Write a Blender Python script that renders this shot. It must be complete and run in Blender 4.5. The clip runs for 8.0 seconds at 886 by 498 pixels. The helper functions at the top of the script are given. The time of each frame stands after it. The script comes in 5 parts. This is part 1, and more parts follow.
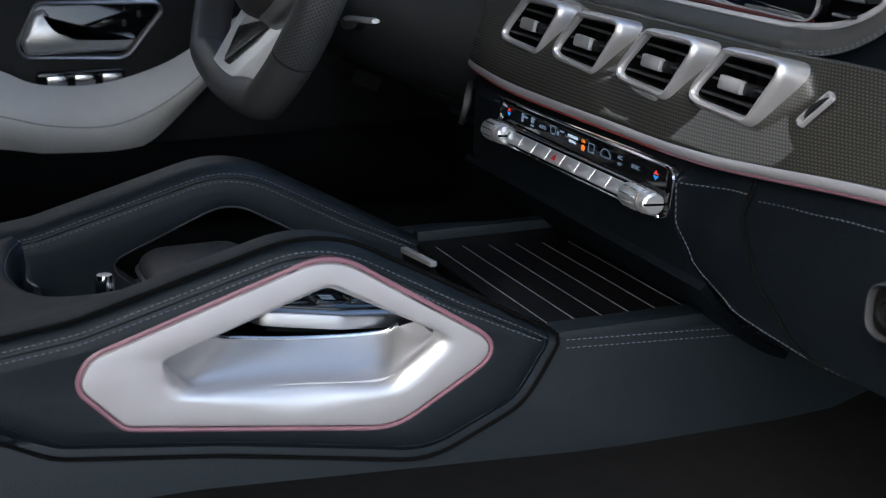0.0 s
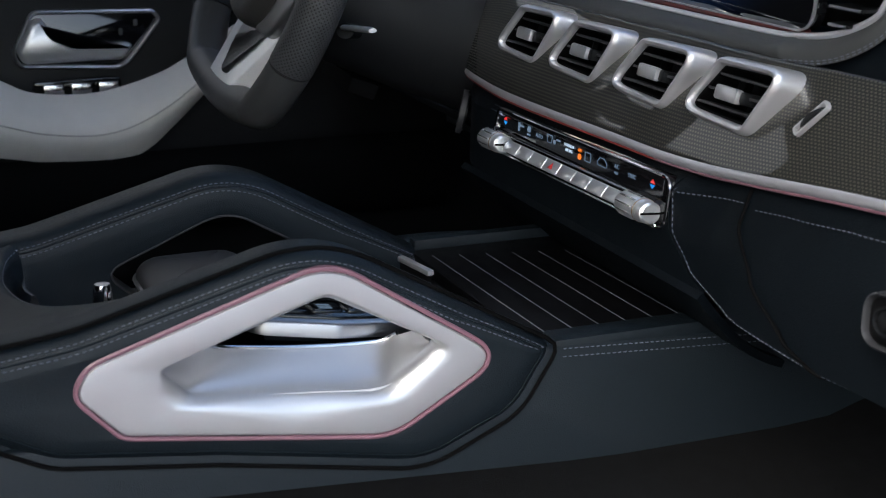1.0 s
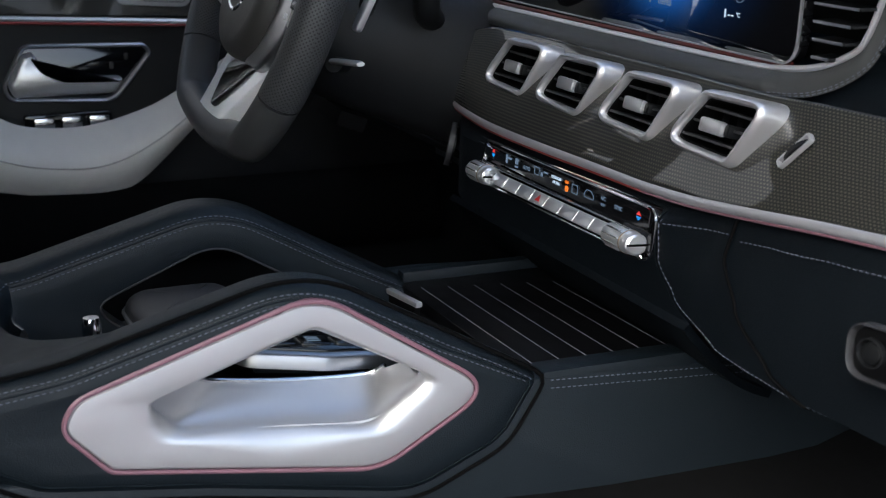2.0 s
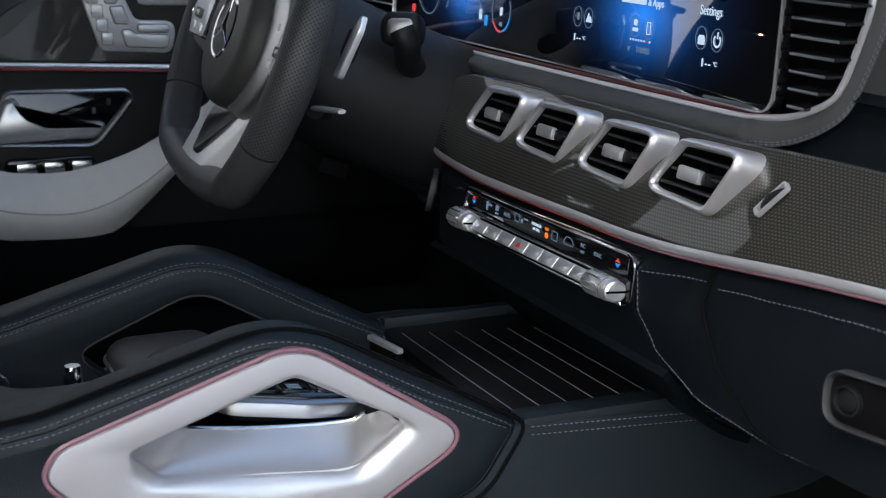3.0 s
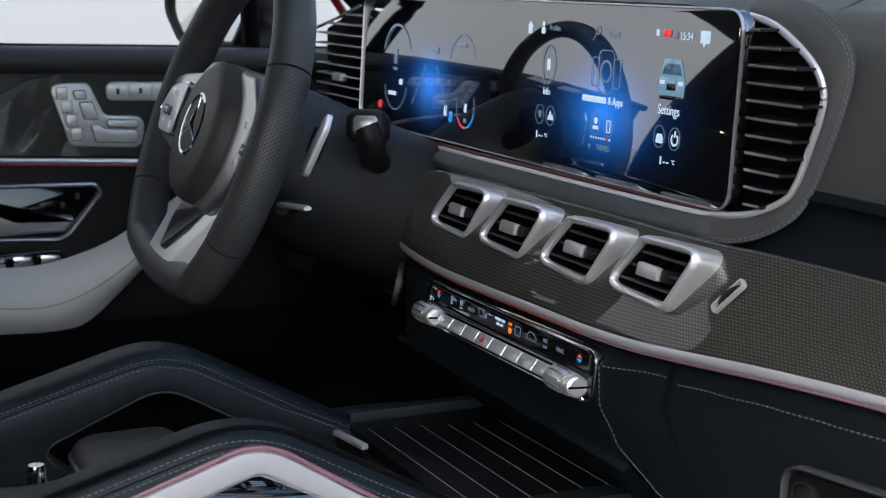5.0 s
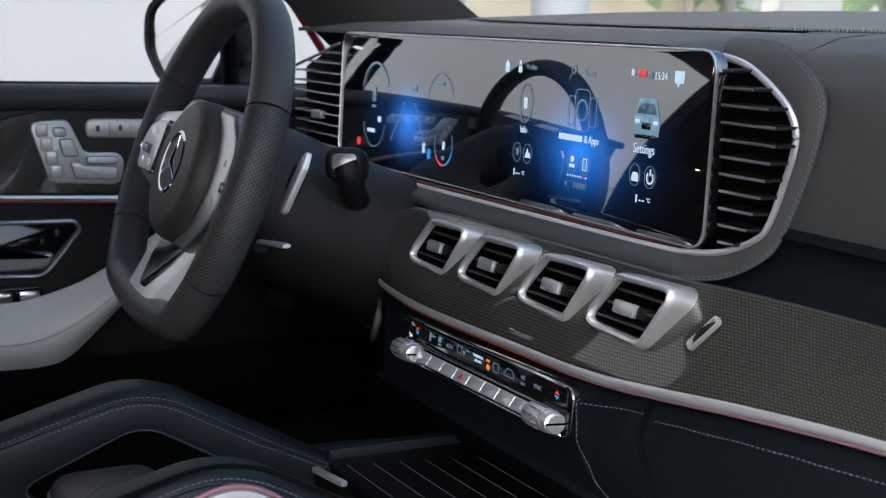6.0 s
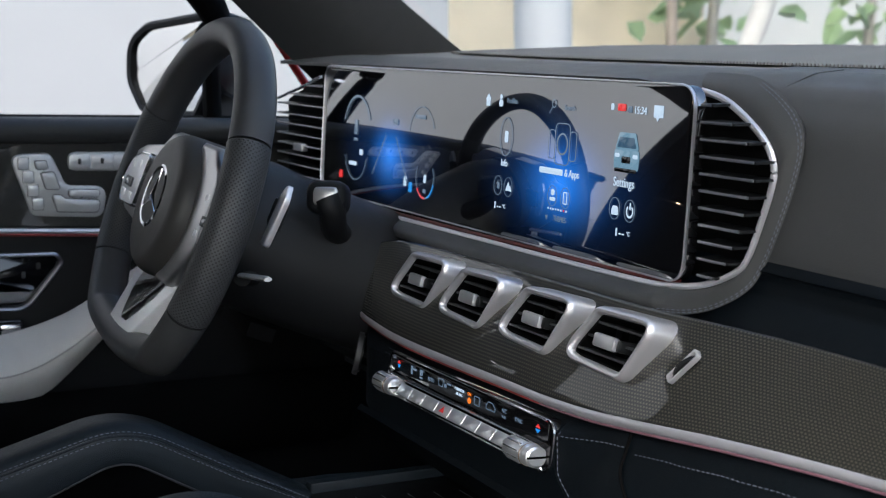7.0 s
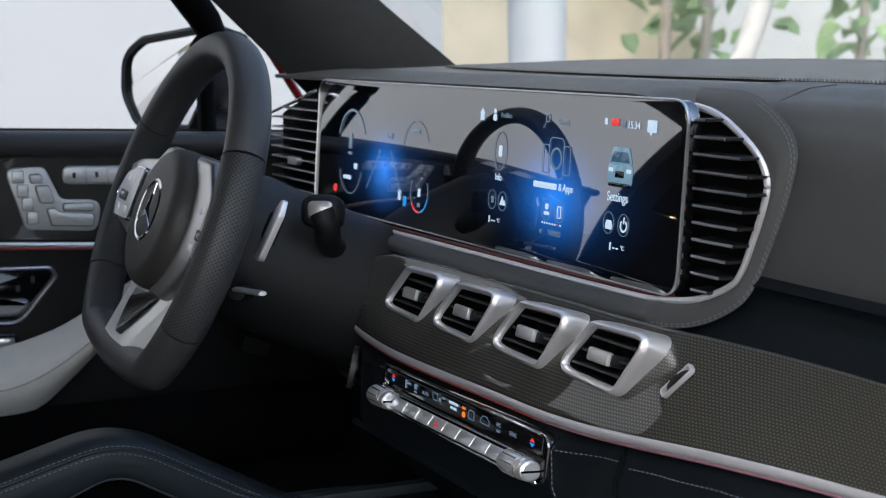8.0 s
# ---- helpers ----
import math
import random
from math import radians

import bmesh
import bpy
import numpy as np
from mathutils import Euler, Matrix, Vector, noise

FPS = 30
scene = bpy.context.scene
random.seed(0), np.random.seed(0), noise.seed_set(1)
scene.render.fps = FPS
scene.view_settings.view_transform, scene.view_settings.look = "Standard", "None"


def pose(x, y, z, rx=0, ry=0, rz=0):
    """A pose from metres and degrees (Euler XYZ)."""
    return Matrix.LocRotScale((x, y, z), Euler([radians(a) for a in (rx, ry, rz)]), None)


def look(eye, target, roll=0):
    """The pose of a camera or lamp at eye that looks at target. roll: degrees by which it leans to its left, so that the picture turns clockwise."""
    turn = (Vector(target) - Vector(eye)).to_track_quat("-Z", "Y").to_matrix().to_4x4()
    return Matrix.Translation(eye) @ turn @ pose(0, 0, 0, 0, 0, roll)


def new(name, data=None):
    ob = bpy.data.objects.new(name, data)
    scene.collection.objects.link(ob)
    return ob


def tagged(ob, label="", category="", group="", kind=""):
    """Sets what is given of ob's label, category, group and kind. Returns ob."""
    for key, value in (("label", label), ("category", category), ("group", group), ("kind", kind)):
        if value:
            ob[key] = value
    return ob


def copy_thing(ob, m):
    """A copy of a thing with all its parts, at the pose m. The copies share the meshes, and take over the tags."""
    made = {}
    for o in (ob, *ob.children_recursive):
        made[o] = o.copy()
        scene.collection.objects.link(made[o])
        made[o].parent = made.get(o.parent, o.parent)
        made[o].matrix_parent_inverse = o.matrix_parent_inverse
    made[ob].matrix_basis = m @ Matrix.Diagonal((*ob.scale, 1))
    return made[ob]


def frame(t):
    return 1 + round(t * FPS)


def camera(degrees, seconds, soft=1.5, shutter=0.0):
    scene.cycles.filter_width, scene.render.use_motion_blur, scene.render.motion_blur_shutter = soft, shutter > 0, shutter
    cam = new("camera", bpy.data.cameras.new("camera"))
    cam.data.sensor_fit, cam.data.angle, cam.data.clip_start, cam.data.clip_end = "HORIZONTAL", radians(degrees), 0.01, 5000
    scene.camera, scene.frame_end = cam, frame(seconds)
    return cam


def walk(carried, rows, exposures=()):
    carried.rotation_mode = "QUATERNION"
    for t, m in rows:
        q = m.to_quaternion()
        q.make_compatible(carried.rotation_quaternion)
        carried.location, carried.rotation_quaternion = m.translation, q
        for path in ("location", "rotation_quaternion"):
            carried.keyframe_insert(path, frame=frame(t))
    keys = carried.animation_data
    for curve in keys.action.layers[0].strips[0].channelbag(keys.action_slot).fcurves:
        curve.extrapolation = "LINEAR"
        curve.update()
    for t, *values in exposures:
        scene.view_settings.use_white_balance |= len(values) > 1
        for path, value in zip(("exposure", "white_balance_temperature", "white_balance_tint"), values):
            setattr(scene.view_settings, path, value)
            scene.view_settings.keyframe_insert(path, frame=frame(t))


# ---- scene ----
cam = camera(33.0, 8.0, 1.15)
cam.data.dof.use_dof = True
cam.data.dof.focus_distance, cam.data.dof.aperture_fstop = 1.20, 14.0
PATH = [
    (0, (1.0, -0.602, 1.243), (-0.777, 0.111, 0.666), 0.3),
    (0.5, (1.0, -0.603, 1.243), (-0.777, 0.112, 0.669), 0.3),
    (1, (1.001, -0.604, 1.245), (-0.776, 0.116, 0.677), 0.3),
    (1.5, (1.004, -0.602, 1.246), (-0.777, 0.122, 0.695), 0.2),
    (3, (1.012, -0.602, 1.255), (-0.776, 0.156, 0.777), 0.2),
    (3.5, (1.015, -0.602, 1.258), (-0.776, 0.166, 0.811), 0.2),
    (4, (1.018, -0.6, 1.261), (-0.776, 0.178, 0.841), 0.1),
    (4.5, (1.021, -0.599, 1.264), (-0.775, 0.19, 0.872), 0.1),
    (6, (1.032, -0.601, 1.272), (-0.76, 0.226, 0.947), 0.1),
    (6.5, (1.035, -0.604, 1.275), (-0.753, 0.24, 0.972), 0.1),
    (7, (1.035, -0.6, 1.275), (-0.753, 0.249, 0.99), 0.1),
    (7.5, (1.036, -0.6, 1.276), (-0.751, 0.254, 1.0), 0.0),
    (8, (1.037, -0.601, 1.277), (-0.75, 0.256, 1.008), 0.1),
]
walk(cam, [(t, look(eye, target, roll)) for t, eye, target, roll in PATH], [(0.0, 0.92, 5800, 2), (8.0, 0.92, 5800, 2)])

# ---- light ----
world = bpy.data.worlds.new("world")
scene.world = world
world.use_nodes = True
_nt = world.node_tree
_sky = _nt.nodes.new("ShaderNodeTexSky")
_sky.sky_type, _sky.sun_disc = "NISHITA", False
_sky.sun_elevation, _sky.sun_rotation = radians(43), radians(131)
_sky.air_density, _sky.dust_density, _sky.ozone_density = 0.8, 4.0, 0.4
_bg = _nt.nodes["Background"]
_bg.inputs["Strength"].default_value = 0.238
_nt.links.new(_sky.outputs["Color"], _bg.inputs["Color"])
sun = new("sun", bpy.data.lights.new("sun", "SUN"))
sun.data.energy, sun.data.angle, sun.data.color = 0.30, radians(45), (1.0, 0.98, 0.95)
sun.matrix_world = look((4.0, -3.5, 5.0), (0, 0, 0))


# ---- materials ----
def node_mat(name):
    m = bpy.data.materials.new(name)
    m.use_nodes = True
    return m, m.node_tree, m.node_tree.nodes["Principled BSDF"]


def surface(name, colour, rough=0.5, metal=0.0, grain=0.0, scale=900.0, vary=0.15, coat=0.0, spec=0.5, wear=60.0, stretch=None, kind="noise"):
    """A procedural surface: base colour with two scales of variation and a fine relief."""
    m, nt, b = node_mat(name)
    tc = nt.nodes.new("ShaderNodeTexCoord")
    mp = nt.nodes.new("ShaderNodeMapping")
    nt.links.new(tc.outputs["Object"], mp.inputs["Vector"])
    if stretch:
        mp.inputs["Scale"].default_value = stretch
    n1 = nt.nodes.new("ShaderNodeTexNoise")
    n1.inputs["Scale"].default_value, n1.inputs["Detail"].default_value = wear, 4
    n2 = nt.nodes.new("ShaderNodeTexNoise")
    n2.inputs["Scale"].default_value, n2.inputs["Detail"].default_value = wear * 0.12, 2
    nt.links.new(mp.outputs["Vector"], n1.inputs["Vector"])
    nt.links.new(tc.outputs["Object"], n2.inputs["Vector"])
    add = nt.nodes.new("ShaderNodeMath")
    add.operation = "ADD"
    nt.links.new(n1.outputs["Fac"], add.inputs[0])
    nt.links.new(n2.outputs["Fac"], add.inputs[1])
    ramp = nt.nodes.new("ShaderNodeMapRange")
    ramp.inputs["From Min"].default_value, ramp.inputs["From Max"].default_value = 0.6, 1.4
    ramp.inputs["To Min"].default_value, ramp.inputs["To Max"].default_value = 1 - vary, 1 + vary
    nt.links.new(add.outputs[0], ramp.inputs["Value"])
    mul = nt.nodes.new("ShaderNodeVectorMath")
    mul.operation = "SCALE"
    mul.inputs[0].default_value = colour
    nt.links.new(ramp.outputs[0], mul.inputs["Scale"])
    nt.links.new(mul.outputs[0], b.inputs["Base Color"])
    rr = nt.nodes.new("ShaderNodeMapRange")
    rr.inputs["From Min"].default_value, rr.inputs["From Max"].default_value = 0.6, 1.4
    rr.inputs["To Min"].default_value, rr.inputs["To Max"].default_value = max(rough - 0.06, 0.02), rough + 0.06
    nt.links.new(add.outputs[0], rr.inputs["Value"])
    nt.links.new(rr.outputs[0], b.inputs["Roughness"])
    b.inputs["Metallic"].default_value = metal
    b.inputs["Specular IOR Level"].default_value = spec
    b.inputs["Coat Weight"].default_value = coat
    b.inputs["Coat Roughness"].default_value = 0.04
    if grain:
        if kind == "voronoi":
            g = nt.nodes.new("ShaderNodeTexVoronoi")
            g.feature = "F1"
            g.inputs["Scale"].default_value = scale
            out = g.outputs["Distance"]
        else:
            g = nt.nodes.new("ShaderNodeTexNoise")
            g.inputs["Scale"].default_value, g.inputs["Detail"].default_value = scale, 3
            out = g.outputs["Fac"]
        nt.links.new(mp.outputs["Vector"], g.inputs["Vector"])
        bump = nt.nodes.new("ShaderNodeBump")
        bump.inputs["Strength"].default_value, bump.inputs["Distance"].default_value = grain, 0.0006
        nt.links.new(out, bump.inputs["Height"])
        nt.links.new(bump.outputs[0], b.inputs["Normal"])
    return m


def carbon_weave(name, pitch=0.0027, tow=(0.060, 0.056, 0.044, 1)):
    """Glossy lacquered twill: rows of small pale tow ends on dark resin, in the sheet's own UV metres."""
    m, nt, b = node_mat(name)
    uv = nt.nodes.new("ShaderNodeTexCoord")
    sep = nt.nodes.new("ShaderNodeSeparateXYZ")
    nt.links.new(uv.outputs["UV"], sep.inputs[0])

    def math_node(op, a, c):
        n = nt.nodes.new("ShaderNodeMath")
        n.operation = op
        for i, v in enumerate((a, c)):
            if isinstance(v, (int, float)):
                n.inputs[i].default_value = v
            elif v is not None:
                nt.links.new(v, n.inputs[i])
        return n.outputs[0]

    row = math_node("MULTIPLY", sep.outputs["Y"], 1 / pitch)
    half = math_node("MULTIPLY", math_node("FLOOR", row, None), 0.5)
    col = math_node("ADD", math_node("MULTIPLY", sep.outputs["X"], 1 / (pitch * 1.25)), half)
    u = math_node("ABSOLUTE", math_node("SUBTRACT", math_node("FRACT", col, None), 0.5), None)
    v = math_node("ABSOLUTE", math_node("SUBTRACT", math_node("FRACT", row, None), 0.5), None)
    far = math_node("MAXIMUM", math_node("MULTIPLY", u, 1.0), math_node("MULTIPLY", v, 1.1))
    mr = nt.nodes.new("ShaderNodeMapRange")
    mr.inputs["From Min"].default_value, mr.inputs["From Max"].default_value = 0.20, 0.33
    mr.inputs["To Min"].default_value, mr.inputs["To Max"].default_value = 1.0, 0.0
    nt.links.new(far, mr.inputs["Value"])
    mix = nt.nodes.new("ShaderNodeMix")
    mix.data_type = "RGBA"
    mix.inputs[6].default_value, mix.inputs[7].default_value = (0.0035, 0.0035, 0.0035, 1), tow
    nt.links.new(mr.outputs[0], mix.inputs[0])
    nt.links.new(mix.outputs[2], b.inputs["Base Color"])
    b.inputs["Roughness"].default_value, b.inputs["Metallic"].default_value = 0.6, 0.0
    b.inputs["Coat Weight"].default_value, b.inputs["Coat Roughness"].default_value = 1.0, 0.02
    return m


def perforated(name, colour, pitch=0.0031, hole=0.27, rough=0.5):
    """Leather with staggered punched holes, in UV metres."""
    m, nt, b = node_mat(name)
    uv = nt.nodes.new("ShaderNodeTexCoord")
    mp = nt.nodes.new("ShaderNodeMapping")
    mp.inputs["Scale"].default_value = (1 / pitch, 1 / pitch, 0)
    mp.inputs["Rotation"].default_value = (0, 0, radians(45))
    nt.links.new(uv.outputs["UV"], mp.inputs["Vector"])
    fr = nt.nodes.new("ShaderNodeVectorMath")
    fr.operation = "FRACTION"
    nt.links.new(mp.outputs[0], fr.inputs[0])
    d = nt.nodes.new("ShaderNodeVectorMath")
    d.operation = "DISTANCE"
    d.inputs[1].default_value = (0.5, 0.5, 0)
    nt.links.new(fr.outputs[0], d.inputs[0])
    mr = nt.nodes.new("ShaderNodeMapRange")
    mr.inputs["From Min"].default_value, mr.inputs["From Max"].default_value = hole * 0.7, hole
    nt.links.new(d.outputs["Value"], mr.inputs["Value"])
    mix = nt.nodes.new("ShaderNodeMix")
    mix.data_type = "RGBA"
    mix.inputs[6].default_value, mix.inputs[7].default_value = (0.002, 0.002, 0.002, 1), (*colour, 1)
    nt.links.new(mr.outputs[0], mix.inputs[0])
    nt.links.new(mix.outputs[2], b.inputs["Base Color"])
    bump = nt.nodes.new("ShaderNodeBump")
    bump.inputs["Strength"].default_value, bump.inputs["Distance"].default_value = 0.6, 0.0008
    nt.links.new(mr.outputs[0], bump.inputs["Height"])
    nt.links.new(bump.outputs[0], b.inputs["Normal"])
    b.inputs["Roughness"].default_value = rough
    return m


def glow(name, colour, strength):
    m, nt, b = node_mat(name)
    b.inputs["Base Color"].default_value = (0.01, 0.01, 0.01, 1)
    b.inputs["Roughness"].default_value = 0.1
    b.inputs["Emission Color"].default_value = (*colour, 1)
    b.inputs["Emission Strength"].default_value = strength
    return m


def display_glass(name, spots):
    """Black display glass that gives off soft blue round glows at the given local places."""
    m, nt, b = node_mat(name)
    tc = nt.nodes.new("ShaderNodeTexCoord")
    total = None
    for (cx, cy, rx, ry, s) in spots:
        mp = nt.nodes.new("ShaderNodeMapping")
        mp.inputs["Location"].default_value = (-cx / rx, -cy / ry, 0)
        mp.inputs["Scale"].default_value = (1 / rx, 1 / ry, 0)
        nt.links.new(tc.outputs["Object"], mp.inputs["Vector"])
        g = nt.nodes.new("ShaderNodeTexGradient")
        g.gradient_type = "QUADRATIC_SPHERE"
        nt.links.new(mp.outputs[0], g.inputs[0])
        k = nt.nodes.new("ShaderNodeMath")
        k.operation = "MULTIPLY_ADD"
        k.inputs[1].default_value = s
        nt.links.new(g.outputs["Fac"], k.inputs[0])
        if total is None:
            k.inputs[2].default_value = 0.0
        else:
            nt.links.new(total, k.inputs[2])
        total = k.outputs[0]
    nt.links.new(total, b.inputs["Emission Strength"])
    b.inputs["Emission Color"].default_value = (0.035, 0.19, 0.70, 1)
    b.inputs["Base Color"].default_value = (0.004, 0.004, 0.005, 1)
    b.inputs["Roughness"].default_value = 0.03
    b.inputs["IOR"].default_value = 3.0
    return m


def clear_glass(name, tint=(0.95, 0.97, 0.97)):
    m, nt, b = node_mat(name)
    b.inputs["Base Color"].default_value = (*tint, 1)
    b.inputs["Transmission Weight"].default_value = 1.0
    b.inputs["Roughness"].default_value = 0.0
    b.inputs["IOR"].default_value = 1.45
    return m


leather = surface("leather_black", (0.0064, 0.0100, 0.0138), 0.44, spec=0.28, grain=0.35, scale=1250, vary=0.12, kind="voronoi")
# Darker copy of the black leather: the lower dash's shade is in its colour.
leather_shaded = surface("leather_black_shaded", (0.0030, 0.0046, 0.0066), 0.5, spec=0.12, grain=0.35, scale=1250, vary=0.12, kind="voronoi")
leather_smooth = surface("leather_smooth", (0.044, 0.044, 0.045), 0.45, spec=0.45, grain=0.18, scale=1800, vary=0.10, kind="voronoi")
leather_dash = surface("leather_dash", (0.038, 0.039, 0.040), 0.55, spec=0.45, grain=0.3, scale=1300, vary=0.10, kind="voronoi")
plastic_dark = surface("plastic_dark", (0.007, 0.0075, 0.0085), 0.5, spec=0.22, grain=0.2, scale=2200, vary=0.1)
plastic_grey = surface("plastic_grey", (0.030, 0.030, 0.033), 0.5, grain=0.15, scale=2200, vary=0.1)
gloss_black = surface("gloss_black", (0.005, 0.005, 0.006), 0.06, vary=0.1, spec=0.6)
# Near-black: puts the shade of cavities and undersides into the colour, besides black parts.
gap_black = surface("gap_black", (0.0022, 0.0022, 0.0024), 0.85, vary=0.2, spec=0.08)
tray_black = surface("tray_black", (0.004, 0.004, 0.0045), 0.35, vary=0.15, spec=0.10)
carpet = surface("carpet_black", (0.0045, 0.0045, 0.005), 0.95, spec=0.1, grain=1.0, scale=1500, vary=0.6, wear=700)
silver = surface("silver_satin", (0.64, 0.632, 0.648), 0.35, 0.75, grain=0.03, scale=1600, vary=0.03)
silver_dark = surface("silver_shadow", (0.42, 0.42, 0.44), 0.36, 1.0, grain=0.03, scale=1600, vary=0.05)
satin_metal = surface("satin_metal", (0.50, 0.495, 0.50), 0.34, 0.95, grain=0.03, scale=1600, vary=0.04)
airbag_skin = surface("airbag_skin", (0.045, 0.043, 0.041), 0.5, spec=0.4, grain=0.15, scale=1500, vary=0.06)
chrome = surface("chrome", (0.80, 0.80, 0.82), 0.10, 1.0, vary=0.03)
chrome_soft = surface("chrome_soft", (0.72, 0.72, 0.74), 0.2, 1.0, vary=0.03)
toggle_metal = surface("toggle_metal", (0.80, 0.80, 0.82), 0.36, 0.85, vary=0.04, wear=200)
strip_silver = surface("strip_silver", (0.66, 0.65, 0.69), 0.38, 0.75, vary=0.02)
red_trim = surface("red_trim", (0.26, 0.035, 0.035), 0.4, vary=0.1)
pink_trim = surface("rose_trim", (0.21, 0.105, 0.135), 0.4, vary=0.1)
thread = surface("thread_grey", (0.105, 0.115, 0.145), 0.8, vary=0.2, wear=900)
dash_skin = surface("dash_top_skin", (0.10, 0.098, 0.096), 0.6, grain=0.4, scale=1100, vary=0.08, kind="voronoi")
bright_plaster = surface("bright_plaster", (0.52, 0.51, 0.48), 0.85, grain=0.3, scale=60, vary=0.12, wear=1.5)
window_tone = glow("ui_window", (0.12, 0.25, 0.40), 0.18)
cream = surface("cream_leather", (0.64, 0.61, 0.575), 0.45, grain=0.25, scale=1300, vary=0.04, kind="voronoi")
carbon = carbon_weave("carbon_twill", 0.0025, (0.068, 0.063, 0.046, 1))
carbon_fine = carbon_weave("carbon_twill_fine", 0.0022, (0.055, 0.053, 0.048, 1))
perf = perforated("perforated_leather", (0.046, 0.047, 0.049), 0.0027, 0.31)
paint_red = surface("paint_red", (0.35, 0.02, 0.02), 0.25, coat=1.0, vary=0.05)
mirror_glass = surface("mirror_silvering", (0.9, 0.9, 0.9), 0.02, 1.0, vary=0.01)
pane_glass = clear_glass("window_glass")
white_wall = surface("white_plaster", (0.37, 0.368, 0.373), 0.8, grain=0.2, scale=120, vary=0.03, wear=3)
pad_paint = surface("pad_silver_paint", (0.88, 0.88, 0.89), 0.34, 0.25, vary=0.02)
rim_metal = surface("rim_metal", (0.62, 0.62, 0.66), 0.32, 0.9, vary=0.05)
button_grey = surface("button_silver", (0.68, 0.68, 0.69), 0.40, 0.5, vary=0.04)
seat_switch = surface("switch_silver", (0.62, 0.62, 0.63), 0.42, 0.5, vary=0.05)
ui_white = glow("ui_white", (0.75, 0.85, 1.0), 0.42)
ui_dim = glow("ui_dim", (0.35, 0.45, 0.6), 0.2)
ui_red = glow("ui_red", (1.0, 0.05, 0.05), 0.4)
ui_blue = glow("ui_blue", (0.05, 0.35, 0.9), 0.4)
ui_orange = glow("ui_orange", (1.0, 0.22, 0.02), 0.5)
ui_car = glow("ui_car", (0.30, 0.48, 0.62), 0.3)


# ---- shape helpers ----
def thing(name, label, category, m=None, group="", kind=""):
    ob = new(name)
    if m is not None:
        ob.matrix_world = m
    return tagged(ob, label, category, group, kind)


def part(name, bm, material, parent=None, label="", smooth=True, m=None):
    """Links a bmesh as one mesh object under its thing or part."""
    me = bpy.data.meshes.new(name)
    bmesh.ops.recalc_face_normals(bm, faces=bm.faces)
    bm.to_mesh(me)
    bm.free()
    me.materials.append(material)
    ob = new(name, me)
    if smooth:
        me.shade_smooth()
        me.set_sharp_from_angle(angle=radians(38))
    if parent is not None:
        ob.parent = parent
    if m is not None:
        ob.matrix_basis = m
    if label:
        tagged(ob, label)
    return ob


def axes_matrix(o, ax, ay, az):
    return Matrix(((ax[0], ay[0], az[0], o[0]), (ax[1], ay[1], az[1], o[1]), (ax[2], ay[2], az[2], o[2]), (0, 0, 0, 1)))


def facing_rear(o, tilt=0.0, yaw=0.0):
    """Local x to the car's right, local y up, local z towards the seats; tilt leans the top forward."""
    s, c = math.sin(radians(tilt)), math.cos(radians(tilt))
    return Matrix.Translation(o) @ Matrix.Rotation(radians(yaw), 4, "Z") @ axes_matrix((0, 0, 0), (1, 0, 0), (0, s, c), (0, -c, s))


def facing_right(o):
    """Local x forward, local y up, local z to the car's right."""
    return axes_matrix(o, (0, 1, 0), (0, 0, 1), (1, 0, 0))


def smooth_line(ctrl, n, closed=False):
    """Catmull-Rom through control points, n points per span."""
    P = [Vector(p) for p in ctrl]
    out, k = [], len(P)
    for i in range(k if closed else k - 1):
        if closed:
            a, b, c, d = P[(i - 1) % k], P[i], P[(i + 1) % k], P[(i + 2) % k]
        else:
            a, b, c, d = P[max(i - 1, 0)], P[i], P[i + 1], P[min(i + 2, k - 1)]
        for j in range(n):
            t = j / n
            out.append(0.5 * ((2 * b) + (c - a) * t + (2 * a - 5 * b + 4 * c - d) * t * t + (3 * b - a - 3 * c + d) * t ** 3))
    if not closed:
        out.append(P[-1].copy())
    return out


def lerp_curve(table, x):
    """Smooth value of y at x from a short table of pairs."""
    if x <= table[0][0]:
        return table[0][1]
    for (x0, y0), (x1, y1) in zip(table, table[1:]):
        if x <= x1:
            t = (x - x0) / (x1 - x0)
            return y0 + (y1 - y0) * (t * t * (3 - 2 * t) * 0.5 + t * 0.5)
    return table[-1][1]


def smooth_at(table, x, w=0.05):
    """The table's value evened out over a stretch either side of x."""
    return sum(lerp_curve(table, x + w * (k - 5) / 5) for k in range(11)) / 11


def round_poly(pts, r, seg=6):
    """A polygon with rounded corners; r: one radius, or one for each corner."""
    n, out = len(pts), []
    rs = r if isinstance(r, (list, tuple)) else [r] * n
    for i in range(n):
        p, a, b = Vector(pts[i]), Vector(pts[i - 1]), Vector(pts[(i + 1) % n])
        da, db = (a - p), (b - p)
        la, lb = da.length, db.length
        da, db = da / la, db / lb
        ang = math.acos(max(-1, min(1, da.dot(db)))) / 2
        d = min(rs[i] / max(math.tan(ang), 1e-4), la * 0.48, lb * 0.48)
        s, e = p + da * d, p + db * d
        for k in range(seg + 1):
            t = k / seg
            out.append((s * (1 - t) ** 2 + p * 2 * t * (1 - t) + e * t * t))
    return out


